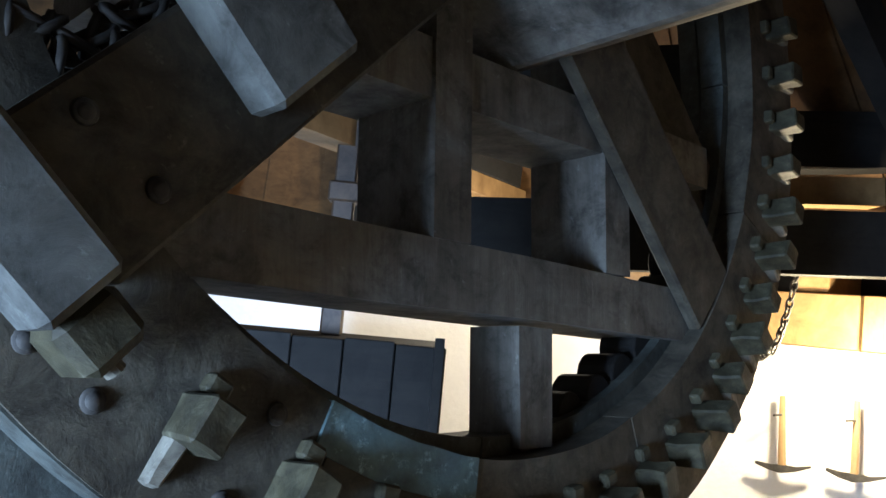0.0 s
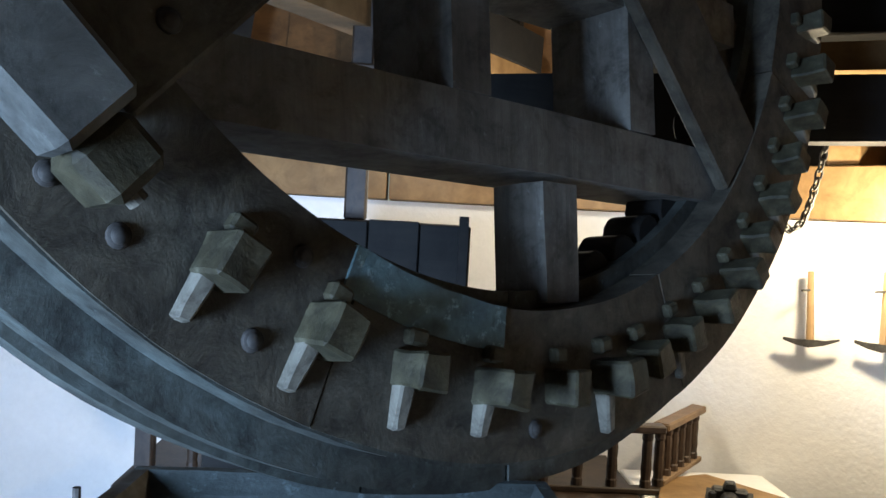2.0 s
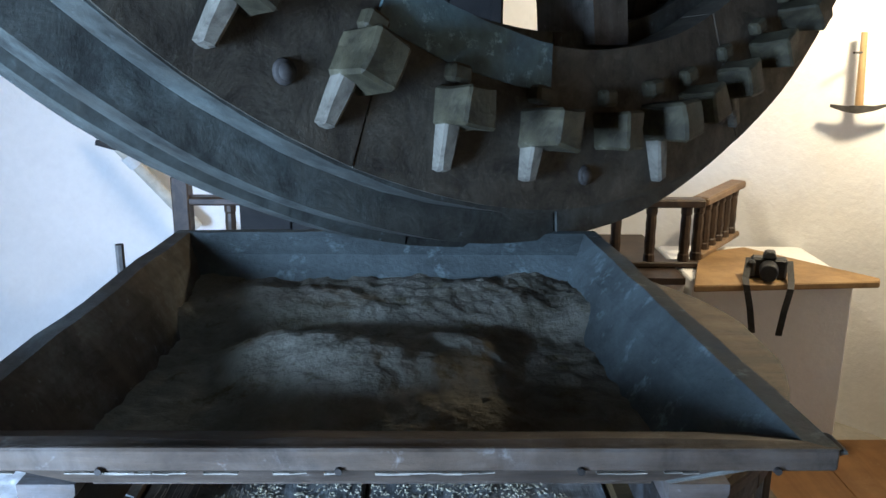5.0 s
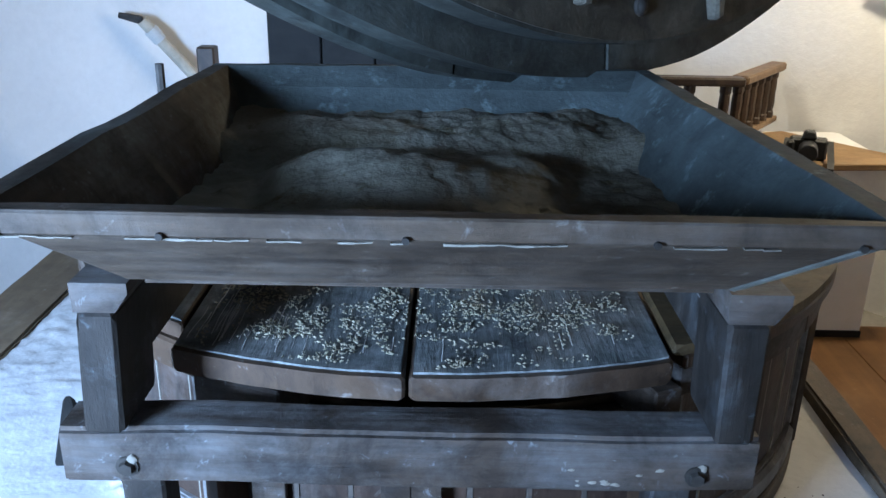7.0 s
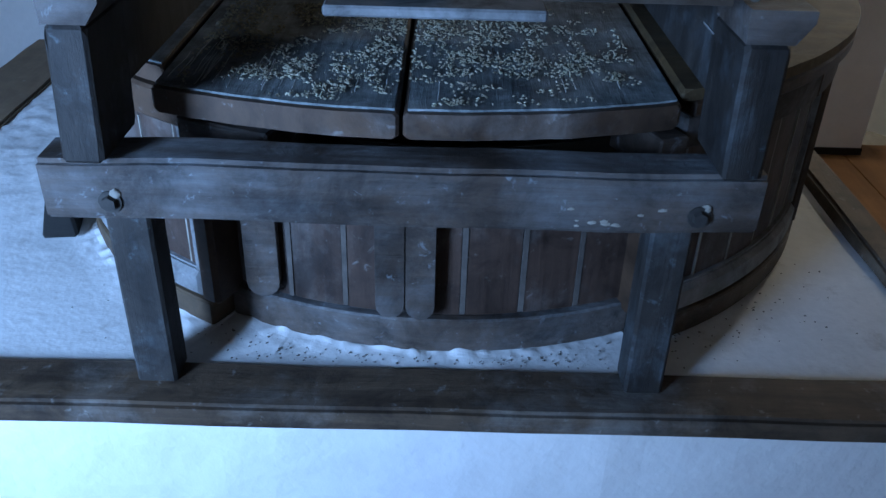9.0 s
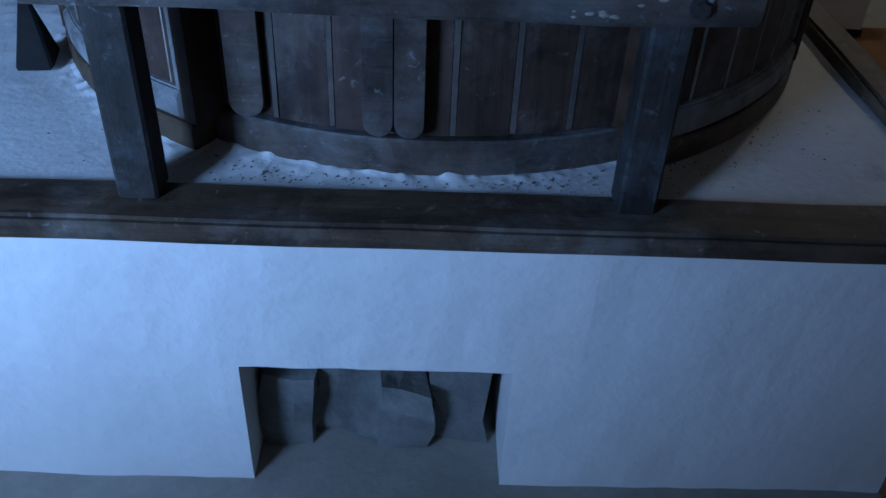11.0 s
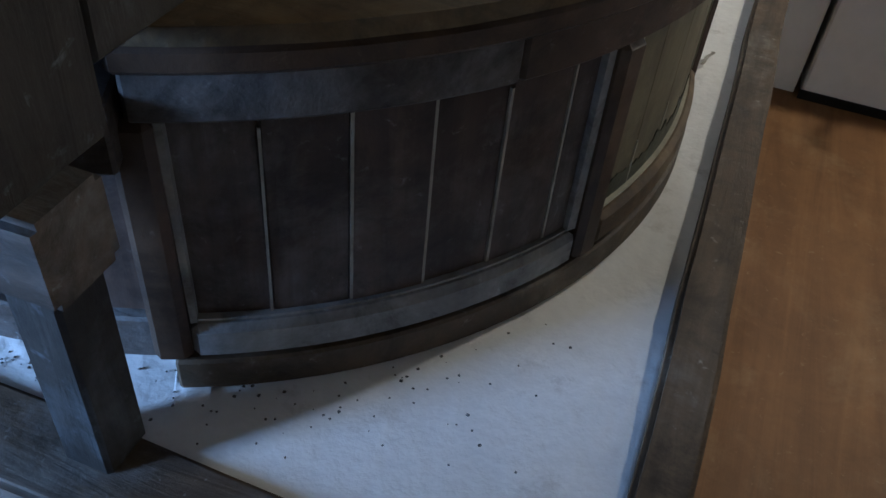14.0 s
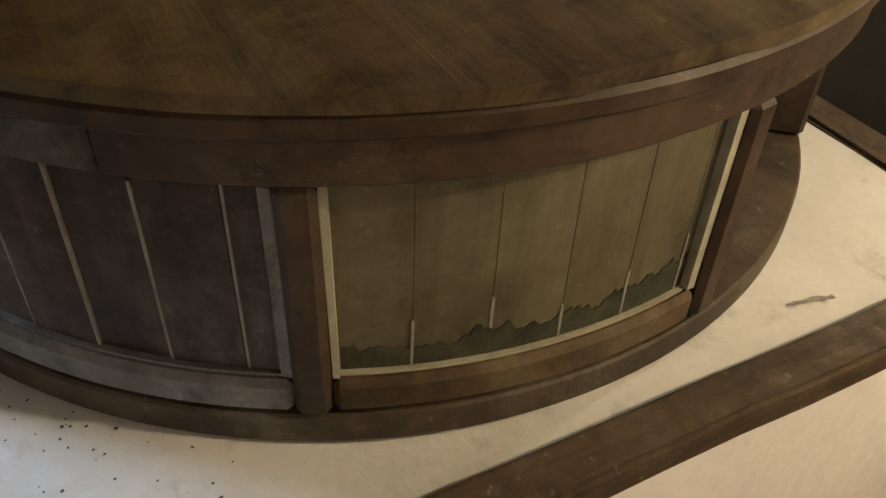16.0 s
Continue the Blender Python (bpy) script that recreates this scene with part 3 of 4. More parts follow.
rng = random.Random(15)
for k in range(26):
    x = rng.choice((rng.uniform(-0.18, -0.06), rng.uniform(-0.18, -0.09), rng.uniform(-0.05, 0.36)))
    front = FC[1] - math.sqrt(0.835 ** 2 - (x - FC[0]) ** 2)
    y0 = front + rng.uniform(0.004, 0.05)
    if abs(x - 0.101) > 0.008:
        part("flour_streak", streak_mesh(x, y0, y0 + rng.uniform(0.03, 0.16 if x < -0.05 else 0.07), rng.uniform(0.0006, 0.0017), k), M_DUST, drum, "streak of flour on the lid")

# flour crust heaped on the slab along the casing's foot
crust_v, crust_f = [], []
NA, NRR = 320, 9
for i in range(NA + 1):
    deg = -74 + 102 * i / NA
    a = radians(A(deg))
    edge = 0.626 if -29.3 < deg < 25 else 0.667
    reach = 0.030 + 0.030 * abs(noise.noise(Vector((deg * 0.09, 0.2, 0)))) + (0.02 if deg < -20 else 0.0)
    tall = (0.006 + 0.008 * abs(noise.noise(Vector((deg * 0.16, 1.0, 0))))) * (1.0 if deg < 5 else max(0.22, 1 - (deg - 5) / 18))
    for j in range(NRR + 1):
        f_ = j / NRR
        r_ = edge - 0.004 + reach * f_
        x, y = DC[0] + r_ * math.cos(a), DC[1] + r_ * math.sin(a)
        lump = noise.noise(Vector((x * 55, y * 55, 0.7)))
        crust_v.append((x, y, PZ - 0.001 + tall * (1 - f_) ** 1.6 * (0.75 + 0.6 * lump) + 0.0025 * max(0.0, lump) * (1 - f_)))
for i in range(NA):
    for j in range(NRR):
        o = i * (NRR + 1) + j
        crust_f.append((o, o + 1, o + NRR + 2, o + NRR + 1))
me = bpy.data.meshes.new("spilled_flour")
me.from_pydata(crust_v, [], crust_f)
me.materials.append(M_SLAB)
tagged(new("spilled_flour", me), "white flour crust heaped along the casing foot", "flour", kind="stuff")

# chaff on the slab and a smear of grease
cb, cf = [], []
rng = random.Random(11)
while len(cf) < 1500:
    a, d = radians(A(rng.gauss(0, 22))), abs(rng.gauss(0, 0.055))
    x, y = DC[0] + (0.64 + d) * math.cos(a), DC[1] + (0.64 + d) * math.sin(a)
    if rng.random() < 0.07:
        a = radians(A(rng.uniform(25, 62)))
        x, y = DC[0] + (0.676 + d) * math.cos(a), DC[1] + (0.676 + d) * math.sin(a)
    if y < PY0 + 0.10 or x > PX1 - 0.08:
        continue
    s_, an = rng.uniform(0.0008, 0.0026), rng.uniform(0, 6.3)
    o = len(cb)
    for q in range(5):
        w_ = s_ * rng.uniform(0.6, 1.2)
        cb.append((x + w_ * math.cos(an + 1.257 * q), y + w_ * math.sin(an + 1.257 * q), PZ + 0.0003))
    cb.append((x, y, PZ + 0.0008 + s_ * 0.5))
    cf += [(o + q, o + (q + 1) % 5, o + 5) for q in range(5)]
me = bpy.data.meshes.new("chaff_crumbs")
me.from_pydata(cb, [], cf)
me.materials.append(M_FRAME)
tagged(new("chaff_crumbs", me), "dark chaff crumbs scattered on the floury slab", "chaff", kind="stuff")
stain = bmesh.new()
bmesh.ops.create_grid(stain, x_segments=10, y_segments=2, size=0.5, matrix=Matrix.Translation((0.822, 0.03, PZ + 0.003)) @ Matrix.Rotation(radians(78), 4, "Z") @ Matrix.Diagonal((0.055, 0.006, 1, 1)))
for v in stain.verts:
    v.co += noise.noise_vector(v.co * 60) * 0.004
    v.co.z = PZ + 0.0035
part("grease_smear", stain, M_SEAM, plinth, "dark smear on the slab")

# ---- hopper frame ----
frame_ = thing("hopper_frame", "dark wooden stand holding the hopper over the casing", "hopper stand")
part("rail", edge_beam((-0.285, -1.036, 0.733), (0.497, -0.972, 0.806), "x", 7), M_FRAME, frame_, "worn front rail with bolts")
for x0, x1 in ((-0.243, -0.191), (0.396, 0.446)):
    part("leg", box((x0, -0.990, PZ + 0.002), (x1, -0.937, 0.732)), M_LEG, frame_, bevel=0.004)
for bx in (-0.212, 0.431):
    bm = cyl((bx, -1.03, 0.757), (bx, -1.045, 0.757), 0.010, 0.008, 6)
    add_cyl(bm, (bx, -1.034, 0.757), (bx, -1.0385, 0.757), 0.013, None, 12)
    part("bolt", bm, M_IRON, frame_, "rusty iron bolt")
for x0, x1, t0, t1 in ((-0.249, -0.205, -0.240, -0.198), (0.442, 0.484, 0.438, 0.484)):
    part("upright", hull([(x, y, z) for xa, xb, z in ((x0, x1, 0.807), (t0, t1, 0.954)) for x in (xa, xb) for y in (-1.050, -0.940)]), M_LEG, frame_, bevel=0.004)
    part("head_block", hull([(x, y, z) for xa, xb, z in ((t0 - 0.001, t1 + 0.001, 0.9545), (t0 - 0.002, t1 + 0.016, 0.976), (t0 - 0.002, t1 + 0.016, 0.988)) for x in (xa, xb) for y in (-1.050, -0.940)]), M_FRAME, frame_, "floury chamfered head of the upright", bevel=0.003)
    part("side_board", roughen(box((x0 + 0.010, -0.938, 0.852), (x1 - 0.003, -0.36, 0.978)), 9, 0.002, x0), M_LEG, frame_, bevel=0.004)
    part("back_foot", box((x0, -0.42, LZ1), (x1 - 0.004, -0.362, 0.8515)), M_LEG, frame_, bevel=0.001)
    part("bearer", box((x0, -0.938, 0.979), (x1, -0.52, 0.998)), M_HOPY, frame_, bevel=0.003)
part("scratch", box((0.4505, -0.935, 0.90), (0.4525, -0.86, 0.9025), Matrix.Translation((0, 0, 0.02))), M_LEDGE, frame_, "pale scratch on the side board")
fl_rng = random.Random(21)
for k in range(10):
    p = Vector((0.27 + 0.12 * fl_rng.random(), -1.0365, 0.742 + 0.03 * fl_rng.random()))
    bm = bmesh.new()
    bmesh.ops.create_icosphere(bm, subdivisions=1, radius=0.0016 + 0.0024 * fl_rng.random(), matrix=Matrix.Translation(p) @ Matrix.Diagonal((1.6, 0.4, 0.7, 1)))
    part("flour_crumb", roughen(bm, 90, 0.001, k), M_SEAM, frame_, "caked flour crumb on the rail")
for bx in (-0.212, 0.431):
    bm = bmesh.new()
    bmesh.ops.create_icosphere(bm, subdivisions=2, radius=0.007, matrix=Matrix.Translation((bx + 0.006, -1.037, 0.766)) @ Matrix.Diagonal((0.8, 0.3, 1.1, 1)))
    part("flour_cake", roughen(bm, 120, 0.003, bx), M_SEAM, frame_, "flour caked round the bolt")

# ---- hopper ----
hopper = thing("grain_hopper", "dark wooden hopper with sloping sides, full of grey meal", "hopper")
TZ, T = 1.128, 0.026
top_c = [(-0.240, -1.232), (0.512, -1.236), (0.452, -0.508), (-0.218, -0.508)]
bot_c = [(-0.172, -1.066), (0.426, -1.064), (0.385, -0.640), (-0.150, -0.640)]


def hopper_side(i, j, mat, label):
    t0, t1, b0, b1 = Vector((*top_c[i], TZ)), Vector((*top_c[j], TZ)), Vector((*bot_c[i], 1.0)), Vector((*bot_c[j], 1.0))
    nrm = (t1 - t0).cross(b0 - t0).normalized()
    mid = Vector((0.13, -0.87, 1.1))
    if nrm.dot(mid - t0) < 0:
        nrm = -nrm
    bm = bmesh.new()
    n, mrows = 12, 3
    grid = {}
    for side, off in ((0, Vector()), (1, nrm * T)):
        for a in range(n + 1):
            for b in range(mrows + 1):
                p = t0.lerp(t1, a / n).lerp(b0.lerp(b1, a / n), b / mrows) + off
                if b == 0:
                    p.z = TZ + 0.003 * noise.noise(p * 12)
                grid[side, a, b] = bm.verts.new(p + 0.0015 * noise.noise_vector(p * 14))
    for side in (0, 1):
        for a in range(n):
            for b in range(mrows):
                bm.faces.new([grid[side, a, b], grid[side, a + 1, b], grid[side, a + 1, b + 1], grid[side, a, b + 1]])
    for a in range(n):
        for b in (0, mrows):
            bm.faces.new([grid[0, a, b], grid[0, a + 1, b], grid[1, a + 1, b], grid[1, a, b]])
    for b in range(mrows):
        for a in (0, n):
            bm.faces.new([grid[0, a, b], grid[0, a, b + 1], grid[1, a, b + 1], grid[1, a, b]])
    return part("hopper_board", bm, mat, hopper, label)


hopper_side(0, 1, M_HOP, "wide front board, flour-stained")
hopper_side(1, 2, M_BLUE, "blue-stained side board")
hopper_side(2, 3, M_BLUE, "blue-stained back board")
hopper_side(3, 0, M_HOPY, "dark side board")
part("hopper_floor", box((-0.16, -1.055, 0.992), (0.415, -0.64, 1.004)), M_HOP, hopper)
part("rim_strip", roughen(box((-0.236, -1.2400, TZ - 0.018), (0.510, -1.2325, TZ + 0.002)), 20, 0.0015, 3), M_HOP, hopper, "worn strip along the front rim", bevel=0.002)
for k in range(46):
    x = -0.222 + 0.62 * k / 46
    if noise.noise(Vector((x * 34, 0.4, 0))) > -0.08:
        h_ = 0.0005 + 0.0022 * abs(noise.noise(Vector((x * 60, 0, 2))))
        part("flour_line", roughen(box((x, -1.2406, TZ - 0.0187 - h_), (x + 0.0134, -1.228, TZ - 0.0183)), 130, 0.0012, k), M_SEAM, hopper, "flour caught under the rim strip")
tc, bc = Vector((*top_c[1], TZ)), Vector((*bot_c[1], 1.0))
out = Vector((0.006, 0, -0.002))
part("board_end", hull([tc + Vector((0, -0.003, 0.001)), tc + Vector((0, 0.028, 0.001)), bc + Vector((0, -0.003, 0)), bc + Vector((0, 0.028, 0)),
                        tc + out + Vector((0, -0.003, 0)), tc + out + Vector((0, 0.028, 0)), bc + out + Vector((0, -0.003, 0)), bc + out + Vector((0, 0.028, 0))]), M_BATTEN, hopper, "pale worn end of the front board", bevel=0.002)
for nx in (-0.074, 0.113, 0.304, 0.46, -0.2):
    part("nail", cyl((nx, -1.2330, 1.112), (nx, -1.2435, 1.112), 0.0035, 0.003, 8), M_IRON, hopper, "nail head")
part("pin", cyl((-0.236, -0.72, TZ - 0.02), (-0.236, -0.72, TZ + 0.03), 0.006, None, 8), M_IRON, hopper, "small iron pin")
part("shoe", box((-0.004, -0.812, 0.901), (0.274, -0.62, 0.915)), M_LEDGE, hopper, "floury board of the feeding shoe", bevel=0.003)
part("shoe_hanger", box((0.10, -0.76, 0.916), (0.16, -0.70, 0.993)), M_HOP, hopper)

meal = bmesh.new()
bmesh.ops.create_grid(meal, x_segments=160, y_segments=140, size=0.5)
for v in meal.verts:
    u, w = v.co.x + 0.5, v.co.y + 0.5
    x = -0.182 + 0.634 * u - 0.05 * u * w
    y = -1.098 + 0.525 * w
    h = 1.056 + 0.009 * noise.noise(Vector((x * 9, y * 9.0, 0.0))) + 0.007 * noise.noise(Vector((x * 16, y * 18, 2.0))) + 0.003 * noise.noise(Vector((x * 50, y * 52, 1.0))) + 0.002 * noise.noise(Vector((x * 150, y * 150, 3.0)))
    h += 0.034 * math.exp(-((u - 0.43) / 0.20) ** 2 - ((w - 0.40 + 0.35 * (u - 0.43)) / 0.15) ** 2)
    h += 0.020 / (1 + math.exp(-(w - 0.68) * 26)) - 0.014 * math.exp(-((w - 0.60) / 0.06) ** 2)
    h += 0.018 * math.exp(-((u - 0.70) / 0.12) ** 2 - ((w - 0.52) / 0.10) ** 2)
    h -= 0.040 * math.exp(-((u - 0.08) / 0.11) ** 2 - ((w - 0.40) / 0.25) ** 2) + 0.042 * math.exp(-((u - 0.88) / 0.13) ** 2 - ((w - 0.30) / 0.26) ** 2)
    h -= 0.02 * math.exp(-(w / 0.12) ** 2)
    v.co = (x, y, max(h, 1.040 + 0.006 * noise.noise(Vector((x * 40, y * 40, 5.0)))))
r = bmesh.ops.extrude_face_region(meal, geom=list(meal.faces))
for v in r["geom"]:
    if isinstance(v, bmesh.types.BMVert):
        v.co.x, v.co.y, v.co.z = 0.128 + (v.co.x - 0.128) * 0.84, -0.85 + (v.co.y + 0.85) * 0.74, 1.006
solid("meal_heap", meal, M_MEAL, "uneven heap of grey-brown coarse meal filling the hopper", "meal", kind="stuff", smooth=True)

# ---- brake wheel ----
WC = Vector((0.383, -0.428, 2.335))
wh, wn_, wv = Vector((0.7475, 0.6642, 0.0)), Vector((0.6602, -0.7430, 0.1100)), Vector((-0.0731, 0.0822, 0.9939))
WM = Matrix(((wh.x, wv.x, wn_.x, WC.x), (wh.y, wv.y, wn_.y, WC.y), (wh.z, wv.z, wn_.z, WC.z), (0, 0, 0, 1)))
wheel = thing("brake_wheel", "huge old wooden brake wheel with pegged cogs and bolted arms", "gear wheel", m=WM)
R1, R2, RI = 1.164, 1.228, 0.926
NS = 8
for k in range(NS):
    a = 20 + 45 * k
    part("felloe", roughen(arc((0, 0), RI, R1, a + 0.12, a + 44.88, -0.067, 0.0, 2.2), 4, 0.004, k), M_WHEEL, wheel, "grey-brown rim segment")
    a += 22.5
    part("back_felloe", roughen(arc((0, 0), 0.895, R2 - 0.010, a + 0.1, a + 44.9, -0.128, -0.0672, 2.2), 4, 0.004, k + 20), M_RIM, wheel, "blue-grey outer rim segment")
    part("rim_hoop", roughen(arc((0, 0), 0.895, R2 + 0.002, a - 11.9, a + 32.9, -0.186, -0.136, 2.2), 5, 0.004, k + 40), M_RIM, wheel, "grey board hoop behind the rim, flour on its edge")
part("rim_ledge", roughen(arc((0, 0), R1 - 0.004, R1 + 0.005, 0, 360, -0.066, -0.004, 2.0), 20, 0.002, 3), M_RIM, wheel, "pale dusty strip round the rim")
part("rim_patch", roughen(arc((0, 0), RI - 0.003, 0.992, 243.5, 262.5, -0.05, 0.0035, 1.0), 14, 0.006, 5), M_TEAL, wheel, "blue-stained worn patch")
# scalloped inner rim; black here paints the shade it lies in
for k in range(9):
    a = radians(286 + k * 6.5)
    part("knuckle", cyl((0.90 * math.cos(a), 0.90 * math.sin(a), -0.1815), (0.90 * math.cos(a), 0.90 * math.sin(a), -0.09), 0.045, None, 12), M_BLACK, wheel, "rounded knuckle on the inner rim, shade put into its black colour", bevel=0.004)

cogs_m = []
for k in range(4):
    bm = box((-0.029, -0.036, -0.02), (0.027, 0.026, 0.082))
    bmesh.ops.subdivide_edges(bm, edges=list(bm.edges), cuts=1, use_grid_fill=True)
    cogs_m.append(finish("cog", roughen(bm, 20, 0.007, 31 + k), M_COG, 0.005))
tenon_m = finish("tenon", hull([(-0.022, -0.122, -0.004), (0.000, -0.118, -0.004), (0.000, -0.118, 0.020), (-0.022, -0.122, 0.020),
                                (-0.025, -0.03, -0.004), (0.003, -0.03, -0.004), (0.003, -0.03, 0.030), (-0.025, -0.03, 0.030)]), M_PEG, 0.004)
inner_m = finish("wedge", box((-0.018, 0.036, -0.004), (0.018, 0.064, 0.024)), M_COG, 0.005)
cog_at = [234.0, 243.0, 251.8, 260.6, 269.6, 276.6, 283.0]
while cog_at[-1] < 558:
    cog_at.append(cog_at[-1] + 7.0)
for k, a in enumerate(cog_at):
    rr = 1.046
    local = Matrix.Rotation(radians(a + 90), 4, "Z") @ Matrix.Translation((0.0, -rr, 0.0))
    rng = random.Random(k)
    local = local @ Matrix.Rotation(rng.uniform(-0.10, 0.10), 4, "Z") @ Matrix.Diagonal((rng.uniform(0.82, 1.0), rng.uniform(0.84, 1.0), rng.uniform(0.72, 1.0), 1))
    cog = new("cog", cogs_m[k % 4])
    cog.parent, cog.matrix_basis = wheel, local
    for nm, mesh in (("tenon", tenon_m), ("wedge", inner_m)):
        if nm == "tenon" and rng.random() < 0.12:
            continue
        o = new(nm, mesh)
        o.parent = cog
        o.matrix_basis = Matrix.Diagonal((1, rng.uniform(0.72, 0.90), 1, 1)) if nm == "tenon" else Matrix.Identity(4)


def bolt_mesh():
    bm = cyl((0, 0, 0), (0, 0, 0.005), 0.0155, 0.0135, 14)
    bmesh.ops.create_uvsphere(bm, u_segments=12, v_segments=6, radius=0.0112, matrix=Matrix.Translation((0, 0, 0.003)) @ Matrix.Diagonal((1, 1, 0.6, 1)))
    return bm


bolt_m = finish("bolt", bolt_mesh(), M_IRON, 0, True)


def wheel_bolt(u, v, w):
    o = new("bolt", bolt_m)
    o.parent, o.matrix_basis = wheel, Matrix.Translation((u, v, w))
    tagged(o, "round iron bolt head")


for u, v in ((-0.807, -0.760), (-0.734, -0.821), (-0.573, -0.942), (-0.499, -0.841), (-0.059, -1.114), (0.34, -1.05), (0.62, -0.92)):
    wheel_bolt(u, v, 0.0)


def arm(name, u0, u1, v0, v1, w0_, w1_, material, label, tilt=0.0):
    bm = box((u0, v0, w0_), (u1, v1, w1_))
    bmesh.ops.subdivide_edges(bm, edges=list(bm.edges), cuts=3, use_grid_fill=True)
    bm.transform(Matrix.Rotation(radians(tilt), 4, 'Z'))
    return part(name, roughen(bm, 5, 0.004, u0 + v1), material, wheel, label)


# clasp arms behind the face
arm("chord_arm", -0.64, 0.78, -0.692, -0.580, -0.215, -0.040, M_ARM, "grey chord timber across the wheel", -1.8)
arm("chord_arm", -0.72, 0.74, -0.345, -0.245, -0.235, -0.042, M_ARM, "grey chord timber across the wheel")
arm("chord_arm", -0.80, 0.80, 0.255, 0.375, -0.235, -0.050, M_ARM, "grey chord timber across the wheel")
arm("cross_arm", -0.192, -0.103, -0.575, 0.91, -0.225, -0.036, M_ARM, "grey upright timber of the wheel")
arm("cross_arm", 0.295, 0.379, -0.590, 0.91, -0.225, -0.036, M_ARM, "grey upright timber of the wheel")
arm("strut", 0.036, 0.126, -0.918, -0.705, -0.165, -0.045, M_ARM, "grey strut between chord and rim")
# bolted cross arms on the face
d1, d2 = Matrix.Rotation(radians(44), 4, "Z"), Matrix.Rotation(radians(-46), 4, "Z")
bm = box((-1.02, 0.006, 0.001), (0.98, 0.206, 0.052))
bm.transform(d1)
part("face_arm", bm, M_WHEEL, wheel, "broad plank arm bolted over the face", bevel=0.006)
bm = box((0.12, -0.040, -0.034), (0.922, 0.160, -0.003))
bm.transform(d2)
part("face_arm", bm, M_WHEEL, wheel, "broad plank arm let into the rim", bevel=0.006)
bm = box((0.26, 0.205, -0.19), (0.93, 0.44, -0.09))
bm.transform(d2)
part("brace", bm, M_WHEEL, wheel, "grey brace timber", bevel=0.006)
for u0, u1, v0 in ((-1.125, -1.022, 0.030), (-0.768, -0.606, 0.052)):
    bm = box((u0, v0, 0.0525), (u1, 0.62, 0.122))
    bm.transform(d1)
    part("batten", bm, M_BATTEN, wheel, "pale grey block across the arm", bevel=0.010)
for u, v in ((-0.931, 0.166), (-0.917, 0.058)):
    p_ = d1 @ Vector((u, v, 0.052))
    wheel_bolt(*p_)
bm = box((-1.115, -0.042, 0.020), (-1.035, 0.029, 0.098))
bm.transform(d1)
nut = part("end_block", bm, M_COG, wheel, "square wooden end block with a peg", bevel=0.012)
p_ = d1 @ Vector((-1.08, -0.040, 0.06))
q_ = d1 @ Vector((-1.08, -0.056, 0.06))
part("peg", cyl(p_, q_, 0.012), M_PEG, nut)
# wind shaft
part("wind_shaft", cyl((0.035, 0, -0.52), (0.035, 0, 0.9), 0.235, 0.235, 8), M_ARM, wheel, "thick octagonal wind shaft", bevel=0.01)

# ---- dark bin and spindle behind the wheel ----
bin_ = thing("meal_bin", "tall dark wooden bin standing behind the hopper", "bin")
bx0, bx1, by0, by1 = -0.335, 0.375, 0.46, 0.86
part("bin_body", box((bx0, by0, FLOOR), (bx1, by1, 1.535)), M_BLACK, bin_, bevel=0.008)
for k in range(5):
    x0 = bx0 + 0.142 * k
    part("bin_board", box((x0 + 0.002, by0 - 0.022, FLOOR), (x0 + 0.140, by0 - 0.001, 1.535 + 0.006 * (k % 2))), M_BLACK, bin_, bevel=0.003)
part("bin_cleat", box((0.340, by0 - 0.05, 1.20), (0.365, by0 - 0.0225, 1.562)), M_BLACK, bin_)
pole = thing("dark_post", "dark wooden post rising from the bin to the cap", "post")
part("post_shaft", box((0.010, 0.60, 1.536), (0.075, 0.665, 2.75)), M_RAIL, pole, bevel=0.006)
part("post_collar", box((-0.004, 0.586, 1.93), (0.089, 0.679, 1.99)), M_RAIL, pole, bevel=0.006)

# ---- stair parapet and balustrade ----
par = thing("parapet", "low white plastered parapet with a pine top board", "parapet")
part("parapet_body", box((1.09, 0.96, FLOOR), (1.66, 1.42, 0.598)), M_PLASTER, par, bevel=0.006)
part("parapet_top", hull([(x, y, z) for x, y in ((1.055, 0.815), (1.70, 0.87), (1.72, 0.91), (1.40, 1.32), (1.20, 1.24)) for z in (0.599, 0.622)]), M_TAN, par, "pale pine top board", bevel=0.004)
part("parapet_foot", box((1.085, 0.953, FLOOR), (1.66, 0.9595, -0.03)), M_BLACK, par, "dark line along the foot")
land = thing("landing", "raised wooden landing behind the stones", "landing")
part("landing_deck", box((-0.75, 0.98, FLOOR), (1.074, 1.60, 0.575)), M_PLASTER, land)
part("landing_top", box((-0.75, 0.97, 0.576), (1.074, 1.60, 0.60)), M_RAIL, land)


def turned(bm, x, y, z0, z1, r):
    prof = [(0.0, 1.0), (0.12, 1.0), (0.15, 0.84), (0.35, 0.98), (0.5, 0.86), (0.7, 0.94), (0.85, 0.84), (0.88, 1.0), (1.0, 1.0)]
    rings = [[bm.verts.new((x + r * k_ * math.cos(q * 0.6283), y + r * k_ * math.sin(q * 0.6283), z0 + (z1 - z0) * f_)) for q in range(10)] for f_, k_ in prof]
    for a, b in zip(rings[:-1], rings[1:]):
        for q in range(10):
            bm.faces.new((a[q], a[(q + 1) % 10], b[(q + 1) % 10], b[q]))
    bm.faces.new(rings[0][::-1])
    bm.faces.new(rings[-1])
    return bm


